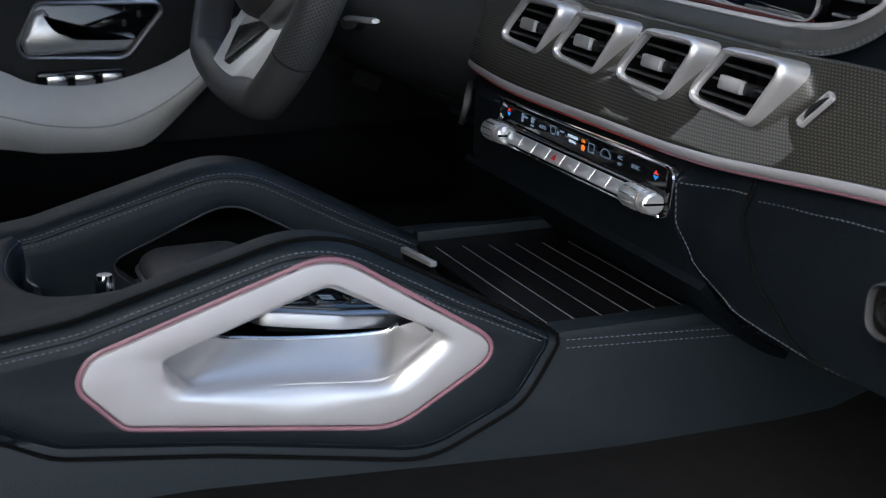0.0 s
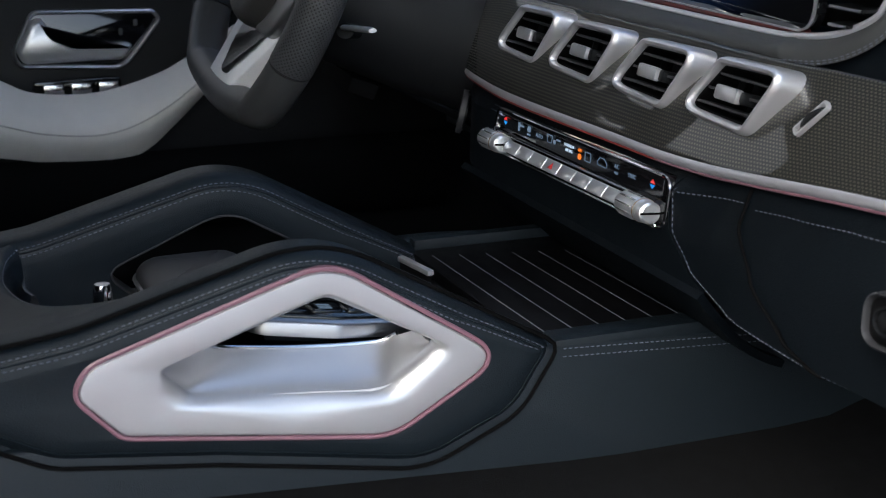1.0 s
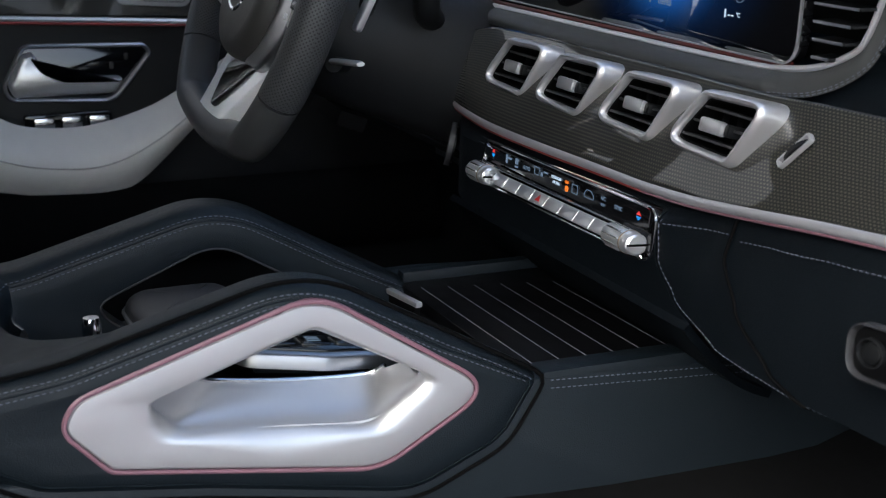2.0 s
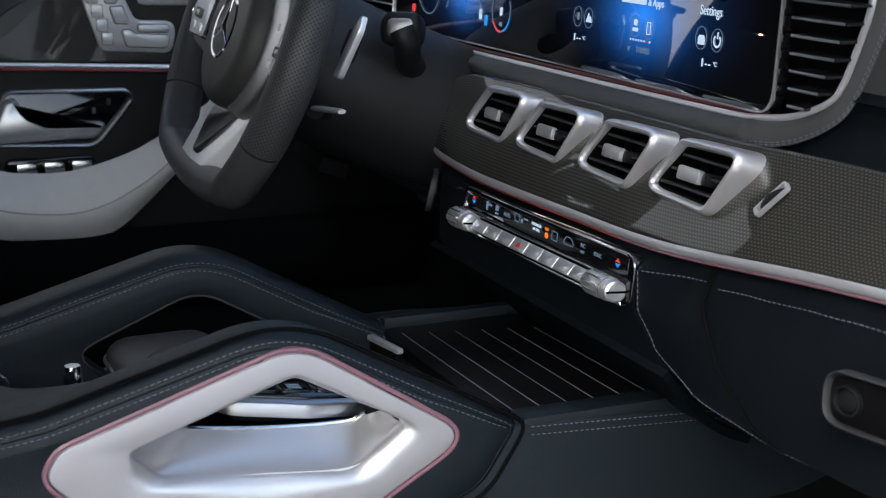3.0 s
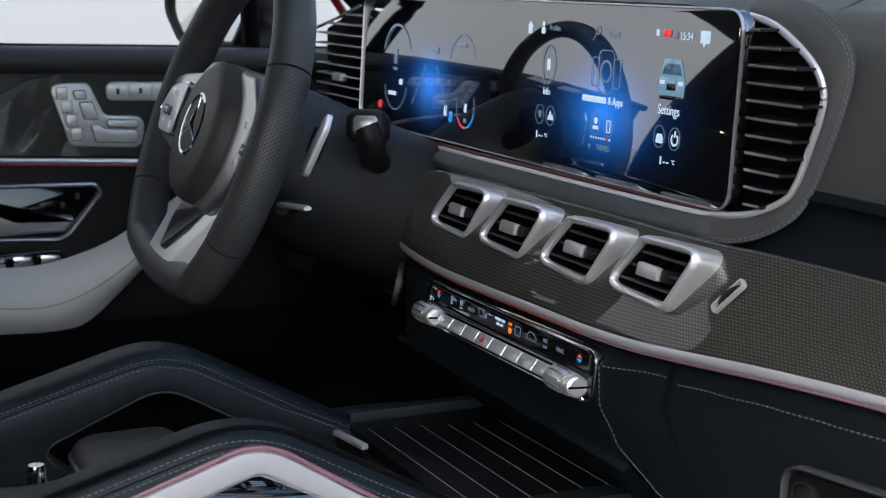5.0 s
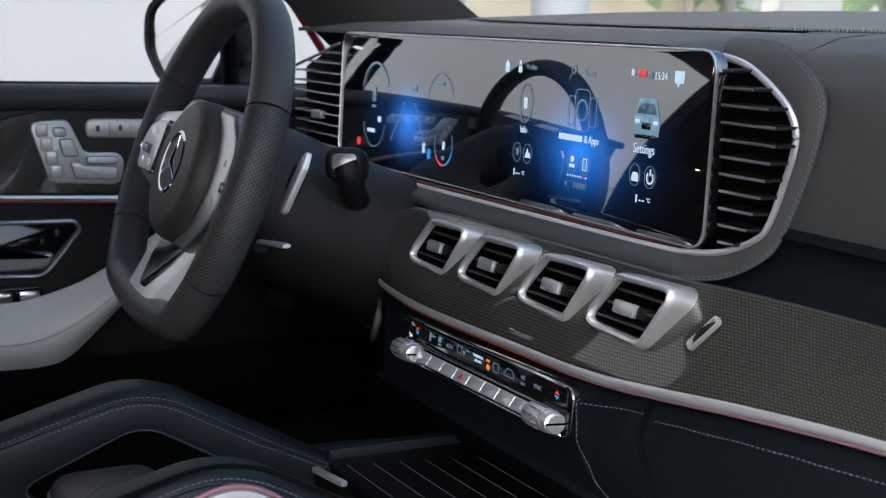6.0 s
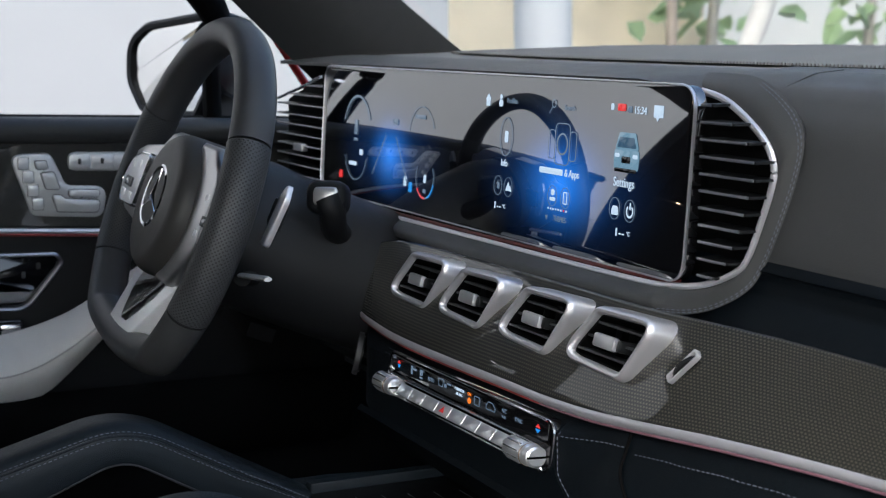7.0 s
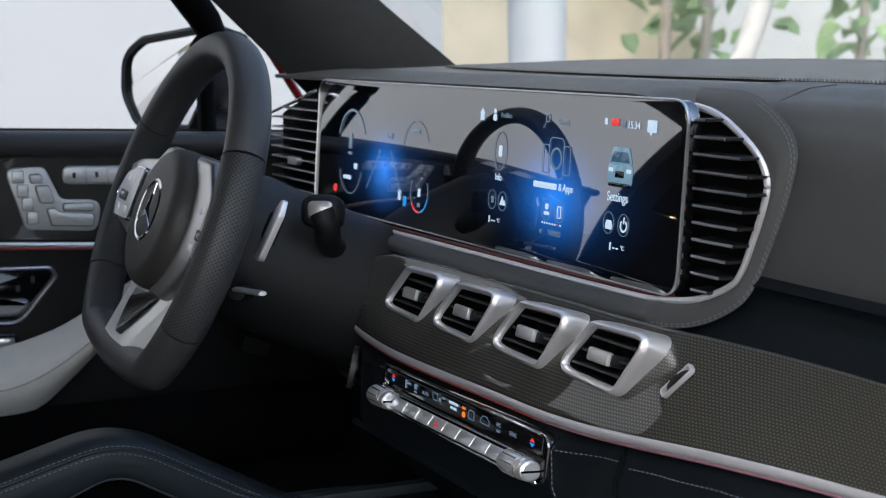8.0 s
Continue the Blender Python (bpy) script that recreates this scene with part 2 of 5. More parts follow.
def inset(loop, d):
    """The loop moved inwards by d (anticlockwise loops), keeping its vertices."""
    n, out = len(loop), []
    area = sum(loop[i - 1].x * loop[i].y - loop[i].x * loop[i - 1].y for i in range(n))
    sgn = 1 if area > 0 else -1
    for i in range(n):
        t = (loop[(i + 1) % n] - loop[i - 1])
        if t.length < 1e-9:
            t = loop[(i + 1) % n] - loop[i]
        t = t.normalized()
        out.append(loop[i] + Vector((-t.y, t.x)) * d * sgn)
    return out


def stack(loops, cap_a=True, cap_b=True, cyclic=False):
    """Bridges closed 3D loops of equal count, one after another."""
    bm = bmesh.new()
    rows = [[bm.verts.new(p) for p in lp] for lp in loops]
    n = len(rows[0])
    pairs = list(zip(rows, rows[1:])) + ([(rows[-1], rows[0])] if cyclic else [])
    for a, b in pairs:
        for i in range(n):
            j = (i + 1) % n
            bm.faces.new((a[i], a[j], b[j], b[i]))
    if not cyclic:
        if cap_a:
            bm.faces.new(rows[0][::-1])
        if cap_b:
            bm.faces.new(rows[-1])
    return bm


def v3(loop, z):
    return [Vector((p.x, p.y, z)) for p in loop]


def plate(loop, depth, bev=0.0008, z=0.0):
    """A slab with a softened front edge; its front lies at local z."""
    return stack([v3(loop, z - depth), v3(loop, z - bev), v3(inset(loop, bev * 0.4), z - bev * 0.3), v3(inset(loop, bev), z)])


def ring(loop, prof):
    """A frame round the loop with the cross-section prof of (inset, z)."""
    return stack([v3(inset(loop, d), z) for d, z in prof], cyclic=True)


def sweep(path, ra, rb=None, seg=10, closed=False, up=(0, 0, 1), uv=False, a0=0.0, caps=True, taper=None):
    """A tube along a path; ra across, rb along up; UVs in metres."""
    rb = rb or ra
    P = [Vector(p) for p in path]
    n = len(P)
    bm = bmesh.new()
    rows, length, run = [], 0.0, []
    for i in range(n):
        if closed:
            t = (P[(i + 1) % n] - P[i - 1]).normalized()
        else:
            t = (P[min(i + 1, n - 1)] - P[max(i - 1, 0)]).normalized()
        s = t.cross(Vector(up))
        s = s.normalized() if s.length > 1e-5 else Vector((1, 0, 0))
        u = s.cross(t).normalized()
        k = taper(i / max(n - 1, 1)) if taper else 1.0
        rows.append([bm.verts.new(P[i] + s * (ra * k * math.cos(a0 + 2 * math.pi * j / seg)) + u * (rb * k * math.sin(a0 + 2 * math.pi * j / seg))) for j in range(seg)])
        if i:
            length += (P[i] - P[i - 1]).length
        run.append(length)
    lay = bm.loops.layers.uv.new("UVMap") if uv else None
    around = 2 * math.pi * math.sqrt((ra * ra + rb * rb) / 2)
    for i in range(n if closed else n - 1):
        a, b = rows[i], rows[(i + 1) % n]
        for j in range(seg):
            f = bm.faces.new((a[j], a[(j + 1) % seg], b[(j + 1) % seg], b[j]))
            if uv:
                l1 = run[i + 1] if i + 1 < n else length + (P[0] - P[-1]).length
                for lp, w in zip(f.loops, ((run[i], j), (run[i], j + 1), (l1, j + 1), (l1, j))):
                    lp[lay].uv = (w[0], w[1] / seg * around)
    if not closed and caps:
        bm.faces.new(rows[0][::-1])
        bm.faces.new(rows[-1])
    return bm


def sheet(f, us, vs, thick=0.0):
    """A grid surface from f(u, v), with UVs in metres; thick gives it a body."""
    bm = bmesh.new()
    g = [[bm.verts.new(f(u, v)) for v in vs] for u in us]
    lay = bm.loops.layers.uv.new("UVMap")
    U = [0.0]
    for i in range(1, len(us)):
        U.append(U[-1] + (g[i][len(vs) // 2].co - g[i - 1][len(vs) // 2].co).length)
    V = [0.0]
    mid = len(us) // 2
    for j in range(1, len(vs)):
        V.append(V[-1] + (g[mid][j].co - g[mid][j - 1].co).length)
    for i in range(len(us) - 1):
        for j in range(len(vs) - 1):
            fc = bm.faces.new((g[i][j], g[i + 1][j], g[i + 1][j + 1], g[i][j + 1]))
            for lp, w in zip(fc.loops, ((i, j), (i + 1, j), (i + 1, j + 1), (i, j + 1))):
                lp[lay].uv = (U[w[0]], V[w[1]])
    if thick:
        bmesh.ops.recalc_face_normals(bm, faces=bm.faces)
        bmesh.ops.solidify(bm, geom=bm.faces[:], thickness=thick)
    return bm


def steps(a, b, n):
    return [a + (b - a) * i / n for i in range(n + 1)]


def box(x0, x1, y0, y1, z0, z1, bev=0.0):
    bm = bmesh.new()
    bmesh.ops.create_cube(bm, size=1, matrix=Matrix.Translation(((x0 + x1) / 2, (y0 + y1) / 2, (z0 + z1) / 2)) @ Matrix.Diagonal((x1 - x0, y1 - y0, z1 - z0, 1)))
    if bev:
        bmesh.ops.bevel(bm, geom=bm.edges[:], offset=bev, segments=2, affect="EDGES", profile=0.6)
    return bm


def disc(r, depth, seg=32, bev=0.0006, rx=None):
    loop = [Vector(((rx or r) * math.cos(2 * math.pi * i / seg), r * math.sin(2 * math.pi * i / seg))) for i in range(seg)]
    return plate(loop, depth, bev)


def stitches(path, normal, pitch=0.0044, length=0.0030, r=0.00042, off=0.0):
    """A row of separate short thread stitches along a path, all in one mesh."""
    P = [Vector(p) for p in path]
    run = [0.0]
    for a, b in zip(P, P[1:]):
        run.append(run[-1] + (b - a).length)
    bm = bmesh.new()

    def at(s):
        for i in range(1, len(P)):
            if s <= run[i]:
                k = (s - run[i - 1]) / max(run[i] - run[i - 1], 1e-9)
                return P[i - 1].lerp(P[i], k)
        return P[-1].copy()
    s = pitch * 0.5
    nn = Vector(normal).normalized()
    while s + length < run[-1]:
        a, b = at(s), at(s + length)
        t = (b - a).normalized()
        side = t.cross(nn).normalized() * r
        up = nn * r
        rows = []
        for p, k in ((a, 0.35), (a.lerp(b, 0.25), 1.0), (a.lerp(b, 0.75), 1.0), (b, 0.35)):
            p = p + nn * off
            rows.append([bm.verts.new(p + side * k), bm.verts.new(p + up * k), bm.verts.new(p - side * k), bm.verts.new(p - up * k)])
        for q, w in zip(rows, rows[1:]):
            for j in range(4):
                bm.faces.new((q[j], q[(j + 1) % 4], w[(j + 1) % 4], w[j]))
        s += pitch
    return bm


def caption(name, text, size, parent, material, m, align="CENTER", squeeze=1.0):
    """Lettering as a flat mesh part."""
    cu = bpy.data.curves.new(name, "FONT")
    cu.body, cu.size, cu.align_x, cu.align_y, cu.extrude = text, size, align, "CENTER", 0.00015
    tmp = new(name + "_curve", cu)
    me = bpy.data.meshes.new_from_object(tmp)
    bpy.data.objects.remove(tmp)
    me.materials.clear()
    me.materials.append(material)
    ob = new(name, me)
    ob.parent = parent
    ob.matrix_basis = m @ Matrix.Diagonal((squeeze, 1, 1, 1))
    return ob


def flat(name, loop, parent, material, m, depth=0.0004):
    return part(name, plate(loop, depth, 0.0001), material, parent, "", True, m)


def rect(w, h, r=0.0, seg=3):
    p = [(-w / 2, -h / 2), (w / 2, -h / 2), (w / 2, h / 2), (-w / 2, h / 2)]
    return round_poly(p, r, seg) if r else [Vector(q) for q in p]


def circle(r, seg=20, rx=None):
    return [Vector(((rx or r) * math.cos(2 * math.pi * i / seg), r * math.sin(2 * math.pi * i / seg))) for i in range(seg)]


def at2(x, y, z=0.0, rot=0.0):
    return Matrix.Translation((x, y, z)) @ Matrix.Rotation(radians(rot), 4, "Z")


# ---- the car's shell and what stands outside ----
ground = tagged(part("ground", sheet(lambda u, v: Vector((u, v, 0.0)), steps(-60, 60, 12), steps(-60, 60, 12)), surface("stone_paving", (0.22, 0.217, 0.213), 0.5, grain=0.3, scale=40, vary=0.12, wear=2)), "pale stone paving round the parked car", "ground", kind="structure")


def outside():
    w = thing("building_wall", "plain white plastered wall beside the car", "wall", kind="structure")
    part("plaster", box(-6.4, -6.0, -14, 2.78, 0, 7.5, 0.02), white_wall, w)
    s = thing("stone_wall", "pale sandstone wall behind the courtyard", "wall", kind="structure")
    sand = surface("sandstone", (0.86, 0.72, 0.52), 0.85, grain=0.6, scale=30, vary=0.28, wear=2.5)
    part("masonry", box(-10.4, -10.0, 2.2, 7.2, 0, 6, 0.03), sand, s)
    part("far_plaster", box(-14.5, -14.0, 6.0, 26, 0, 7, 0.03), bright_plaster, s, "pale far garden wall")
    column_white = surface("column_white", (0.54, 0.537, 0.54), 0.8, grain=0.2, scale=120, vary=0.03, wear=3)
    c = thing("column", "round white plastered column in the courtyard", "column")
    part("shaft", sweep([(-8.0, 4.45, z) for z in steps(0, 6, 8)], 0.2, seg=32, up=(0, 1, 0)), column_white, c)
    part("base", sweep([(-8.0, 4.45, 0.0), (-8.0, 4.45, 0.12)], 0.27, seg=32, up=(0, 1, 0)), white_wall, c)


outside()


def leafy_tree(x, y, height, seed, lean=(0, 0), r=0.08, low=0.2, spread=0.6, n=60, bark_colour=(0.36, 0.33, 0.28)):
    rnd = random.Random(seed)
    t = thing("tree", "broad-leaved garden tree with a slim bare trunk", "tree", Matrix.Translation((x, y, 0)))
    bark = surface("bark", bark_colour, 0.85, grain=0.8, scale=40, vary=0.25, wear=9)
    leaf = surface("leaf_green", (0.30, 0.40, 0.20), 0.45, vary=0.4, wear=6)
    spine = smooth_line([(0, 0, 0), (lean[0] * 0.3, lean[1] * 0.3, height * 0.3), (lean[0] * 0.65, lean[1] * 0.65, height * 0.65), (lean[0], lean[1], height)], 6)
    part("trunk", sweep(spine, r, seg=12, up=(0, 1, 0), taper=lambda k: 1 - 0.5 * k), bark, t)
    bm = bmesh.new()
    for k in range(n):
        a, h = rnd.uniform(0, 2 * math.pi), rnd.uniform(low, 1.05) * height
        q = rnd.uniform(0.1, 1.0) * spread
        c = Vector((lean[0] * h / height + q * math.cos(a), lean[1] * h / height + q * math.sin(a), h))
        m = Matrix.Translation(c) @ Euler((rnd.uniform(-1, 1), rnd.uniform(-1, 1), rnd.uniform(0, 6))).to_matrix().to_4x4()
        L, W = rnd.uniform(0.20, 0.46), rnd.uniform(0.06, 0.13)
        pts = [(0, 0, 0), (W, L * 0.4, 0.03), (W * 0.6, L * 0.8, 0), (0, L, -0.05), (-W * 0.6, L * 0.8, 0), (-W, L * 0.4, 0.03)]
        vs = [bm.verts.new(m @ Vector(p)) for p in pts]
        bm.faces.new((vs[0], vs[1], vs[2], vs[3]))
        bm.faces.new((vs[0], vs[3], vs[4], vs[5]))
    part("crown", bm, leaf, t, "broad green leaves with gaps")


leafy_tree(-8.0, 5.49, 4.2, 3, (0.05, 0.0), 0.05, 0.45, 0.6, 45, (0.33, 0.27, 0.22))
leafy_tree(-7.35, 5.2, 4.6, 4, (0.9, 1.2), 0.09, 0.42, 0.9, 80, (0.55, 0.52, 0.48))
leafy_tree(-9.4, 6.75, 3.2, 5, (0.2, 0.1), 0.06, 0.40, 0.75, 90)
leafy_tree(-9.6, 8.6, 3.6, 6, (0.2, 0.1), 0.06, 0.35, 0.8, 120)


def car_shell():
    car = thing("car_body", "red car body with black roof lining and pillars", "car")
    lining = surface("roof_lining", (0.012, 0.0122, 0.013), 0.9, grain=0.5, scale=900, vary=0.1)
    part("headliner", sheet(lambda u, v: Vector((u, v, 1.66 - 0.05 * (u / 0.75) ** 2 - 0.10 * max(0, (v + 0.75) / 0.55) ** 2)), steps(-0.72, 0.72, 16), steps(-2.2, -0.22, 16), 0.03), lining, car, "black fabric headliner")
    part("roof", sheet(lambda u, v: Vector((u, v, 1.715 - 0.05 * (u / 0.75) ** 2 - 0.10 * max(0, (v + 0.75) / 0.55) ** 2)), steps(-0.76, 0.76, 16), steps(-2.3, -0.2, 16), 0.02), paint_red, car)
    # near-side pillar between windscreen and door
    def pillar(side):
        def f(u, v):
            base = Vector((side * 0.755, 0.270 - 0.205 * v, 1.236))
            head = Vector((side * 0.63, -0.29 - 0.065 * v, 1.60))
            p = base.lerp(head, u)
            p.x += -side * 0.018 * math.sin(math.pi * v)
            return p
        return sheet(f, steps(0, 1, 14), steps(0, 1, 10), 0.035)
    part("pillar_trim", pillar(-1), lining, car, "dark windscreen pillar trim")
    part("pillar_trim", pillar(1), lining, car, "dark windscreen pillar trim")
    part("pillar_skin", sweep(smooth_line([(-0.84, 0.12, 1.16), (-0.825, 0.066, 1.235), (-0.80, 0.02, 1.29)], 8), 0.006, 0.006), paint_red, car, "red outer pillar edge")
    part("door_frame", sweep(smooth_line([(-0.82, -0.045, 1.16), (-0.81, -0.050, 1.26), (-0.79, -0.062, 1.32), (-0.70, -0.33, 1.58), (-0.66, -0.6, 1.66)], 8), 0.012, 0.022), gap_black, car, "black window frame")
    # Unseen post, added to keep stray spots out of the display's reflection.
    part("unseen_pillar_block", sheet(lambda u, v: Vector((-0.80 + 0.12 * u, -0.98 - 0.14 * v, 0.55 + 1.1 * u)), steps(0, 1, 6), steps(0, 1, 4), 0.06), lining, car)
    part("rear_bulkhead", box(-0.78, 0.78, -2.3, -2.24, 0.45, 1.12), lining, car)
    part("rear_side", sheet(lambda u, v: Vector((-0.82 + 0.10 * v, -2.3 + 1.18 * u, 0.45 + 0.72 * v)), steps(0, 1, 6), steps(0, 1, 6), 0.05), lining, car)
    part("rear_side", sheet(lambda u, v: Vector((0.82 - 0.10 * v, -2.3 + 1.18 * u, 0.45 + 0.72 * v)), steps(0, 1, 6), steps(0, 1, 6), 0.05), lining, car)
    # Unseen opaque closures at the rear, added to cut light from behind.
    tint = surface("rear_block_black", (0.006, 0.006, 0.007), 0.12, vary=0.1, spec=0.3)
    part("rear_hatch_block", sheet(lambda u, v: Vector((-0.74 + 1.48 * u, -2.27 + 0.10 * v, 1.10 + 0.53 * v)), steps(0, 1, 6), steps(0, 1, 4), 0.03), lining, car)
    for side in (-1, 1):
        part("rear_side_block", sheet(lambda u, v: Vector((side * (0.735 - 0.07 * v), -2.26 + 1.15 * u, 1.15 + 0.47 * v)), steps(0, 1, 6), steps(0, 1, 4), 0.006), tint, car, "unseen opaque dark panel blocking light at the rear side")
    # Unseen right-hand post, added to hold back light from the rear.
    part("unseen_pillar_block", sheet(lambda u, v: Vector((0.80 - 0.12 * u, -1.05 - 0.12 * v, 0.55 + 1.1 * u)), steps(0, 1, 6), steps(0, 1, 4), 0.06), lining, car)
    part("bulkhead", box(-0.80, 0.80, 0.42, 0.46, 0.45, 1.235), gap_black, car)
    part("floor_pan", box(-0.82, 0.82, -2.3, 0.46, 0.42, 0.55, 0.01), carpet, car)
    part("sill", box(0.80, 0.93, -1.1, 0.42, 0.36, 0.60, 0.02), paint_red, car)
    part("wing", box(-0.95, -0.835, 0.10, 1.4, 0.4, 1.15, 0.03), paint_red, car, "red front wing")
    part("wing", box(0.835, 0.95, 0.30, 1.4, 0.4, 1.10, 0.03), paint_red, car, "red front wing")
    part("bonnet", sheet(lambda u, v: Vector((-0.83 + 1.66 * u, 0.66 + 0.9 * v, 1.16 + 0.03 * math.sin(math.pi * u) - 0.12 * v * v)), steps(0, 1, 12), steps(0, 1, 8), 0.01), paint_red, car)
    g = part("windscreen", sheet(lambda u, v: Vector(((-0.76 + 1.52 * u) * (1 - 0.14 * v), 0.60 - 0.30 * (2 * u - 1) ** 2 + (-0.92 + 0.16 * (2 * u - 1) ** 2) * v, 1.235 + 0.37 * v + 0.05 * math.sin(math.pi * v))), steps(0, 1, 16), steps(0, 1, 10), 0.004), pane_glass, car, "clear windscreen glass")
    g.visible_shadow = False


car_shell()


def footwell():
    def f(u, v):
        top = 0.812 - 0.02 * min(max((u + 0.42) / 0.3, 0), 1)
        x = 0.09 + 0.72 * v
        return Vector((x, u, 0.60 + (top - 0.60) * math.exp(-((v * 3.2) ** 2)) + 0.25 * max(0, (u - 0.05) / 0.3) ** 2))
    tagged(part("carpet", sheet(f, steps(-1.0, 0.35, 30), steps(0, 1, 24), 0.01), carpet), "black pile carpet of the passenger footwell", "carpet", kind="structure")


footwell()

# ---- dashboard ----
LOW_Y = [(-.42, -.015), (-.29, -.052), (-.17, -.068), (-.08, -.066), (.03, -.060), (.11, -.058), (.18, -.054), (.239, -.046), (.291, -.038), (.331, -.027), (.397, -.011), (.8, .06)]
LOW_Z = [(-.42, 1.005), (.11, 1.005), (.182, 1.010), (.239, 1.015), (.291, 1.019), (.397, 1.020), (.8, 1.03)]
UP_Y = [(-.42, -.016), (-.34, -.032), (-.26, -.035), (-.166, -.024), (-.04, -.022), (.04, -.017), (.122, -.017), (.19, -.016), (.26, -.018), (.316, -.011), (.4, -.014), (.8, .02)]
UP_Z = [(-.42, 1.008), (-.38, 1.032), (-.31, 1.068), (-.26, 1.08), (.15, 1.08), (.26, 1.085), (.8, 1.09)]


def low_edge(x, dy=0.0, dz=0.0):
    k = lerp_curve([(-.42, 0.0), (-.25, 1.0), (.8, 1.0)], x)
    return Vector((x, smooth_at(LOW_Y, x) + dy - 0.006 * k, smooth_at(LOW_Z, x) + dz + 0.002 * k))


def trim_face(x, v):
    a = low_edge(x)
    w = min(max((x - 0.205) / 0.10, 0), 1)
    w = w * w * (3 - 2 * w)
    b = Vector((x, smooth_at(UP_Y, x) + 0.015 * w, smooth_at(UP_Z, x, 0.03) - 0.005 * w))
    p = a.lerp(b, v)
    h = (b - a).length
    k = math.sin(math.pi * v ** 0.8) * lerp_curve([(.12, .055), (.26, .022)], x) * h
    return p + Vector((0, -0.8 * k, 0.6 * k))


XS = steps(-0.42, 0.80, 90)
dash = thing("dashboard", "black leather dashboard with carbon trim and stitching", "dashboard")
VENT = [(-0.1610, -0.0570, 1.0580), (-0.0620, -0.0550, 1.0575), (0.0455, -0.0530, 1.0580), (0.1510, -0.0520, 1.0598)]
VENT_LOOP = round_poly([(-.0585, -.0195), (.0265, -.0220), (.0535, .0240), (-.0215, .0222)], [.012, .012, .010, .010], 7)


def in_loop(p, loop):
    hit = False
    for i in range(len(loop)):
        a, b = loop[i - 1], loop[i]
        if (a.y > p.y) != (b.y > p.y) and p.x < (b.x - a.x) * (p.y - a.y) / (b.y - a.y) + a.x:
            hit = not hit
    return hit


def carbon_panel():
    """The carbon sheet with an opening through it behind each vent."""
    bm = sheet(trim_face, steps(-0.42, 0.80, 300), steps(0, 1, 36))
    core = inset(VENT_LOOP, 0.002)
    inv = [facing_rear(p, 15).inverted() for p in VENT]
    gone = []
    for f in bm.faces:
        c = f.calc_center_median()
        if c.x < 0.22 and any(in_loop((m @ c).xy, core) for m in inv):
            gone.append(f)
    bmesh.ops.delete(bm, geom=gone, context="FACES")
    return bm


_cp = part("carbon_trim", carbon_panel(), carbon, dash, "glossy lacquered carbon fibre trim")
_sol = _cp.modifiers.new("thickness", "SOLIDIFY")
_sol.thickness, _sol.offset = 0.004, -1.0
part("trim_strip", sweep([low_edge(x, -0.0022, -0.0010) for x in XS], 0.0030, 0.0040, 12), strip_silver, dash, "satin silver trim strip")
part("red_line", sweep([low_edge(x, -0.0020, -0.0054) for x in XS if x < 0.09], 0.0014, 0.0014, 8), red_trim, dash, "thin red light line")
part("rose_line", sweep([low_edge(x, -0.0020, -0.0054) for x in XS if x > 0.075], 0.0014, 0.0014, 8), pink_trim, dash, "thin rose light line")


# lower leather: knee panel and glovebox lid right of the centre stack
EDGE_X = [(.905, .40), (.911, .30), (.920, .204), (.940, .152), (.962, .127), (1.00, .122)]
SEAM_X = [(.904, .340), (.910, .300), (.923, .2614), (.951, .2199), (.981, .1920), (1.011, .1880)]


def lower_at(x, z):
    zt = lerp_curve(LOW_Z, x) - 0.006
    k = min(max((zt - z) / (zt - 0.905), 0), 1)
    yb = lerp_curve([(.1, -.080), (.2, -.078), (.36, -.068), (.8, .0)], x)
    y = lerp_curve(LOW_Y, x) * (1 - k) + yb * k - 0.008 * math.sin(math.pi * k)
    # next to the centre stack the leather runs on from its face
    a = low_edge(0.1205, 0.007, -0.008)
    v = min(max((a.z - z) / (a.z - 0.930), 0), 1)
    w = min(max((x - 0.121) / 0.055, 0), 1)
    w = w * w * (3 - 2 * w)
    y = y * w + (a.y + (-0.0798 - a.y) * min(1, 6 * v) ** 0.6 * (0.86 + 0.14 * v)) * (1 - w)
    return Vector((x, y + 0.03 * max(0, k - 0.93) / 0.07, z))


def knee_face(w, v):
    z = 1.003 - 0.098 * v
    xl, xs = lerp_curve(EDGE_X, z), lerp_curve(SEAM_X, z)
    x = xl + (max(xs - 0.0015, xl + 0.002) - xl) * w
    return lower_at(x, min(z + 0.08 * (x - 0.12), lerp_curve(LOW_Z, x) - 0.005) if v < 0.3 else z + 0.08 * (x - 0.12) * max(0, 1 - (v - 0.3) / 0.5))


def lid_face(w, v):
    z = 1.010 - 0.105 * v
    x = lerp_curve(SEAM_X, z) + 0.0015
    x = x + (0.80 - x) * w
    return lower_at(x, z + (lerp_curve(LOW_Z, x) - 1.0155) * (1 - v))


# Knee panel and lid are darkened by colour, as shaded leather.
part("knee_panel", sheet(knee_face, steps(0, 1, 14), steps(0, 1, 26), 0.006), leather_shaded, dash)
part("glovebox_lid", sheet(lid_face, [i / 40 * (0.4 + 0.6 * i / 40) for i in range(41)], steps(0, 1, 26), 0.006), leather_shaded, dash, "black grained glovebox lid")
part("gap_backing", sheet(lambda w, v: lid_face(w, v) + Vector((-0.05 * (1 - w), 0.012, 0)), steps(0, 1, 20), steps(0, 1, 16), 0.003), gap_black, dash)
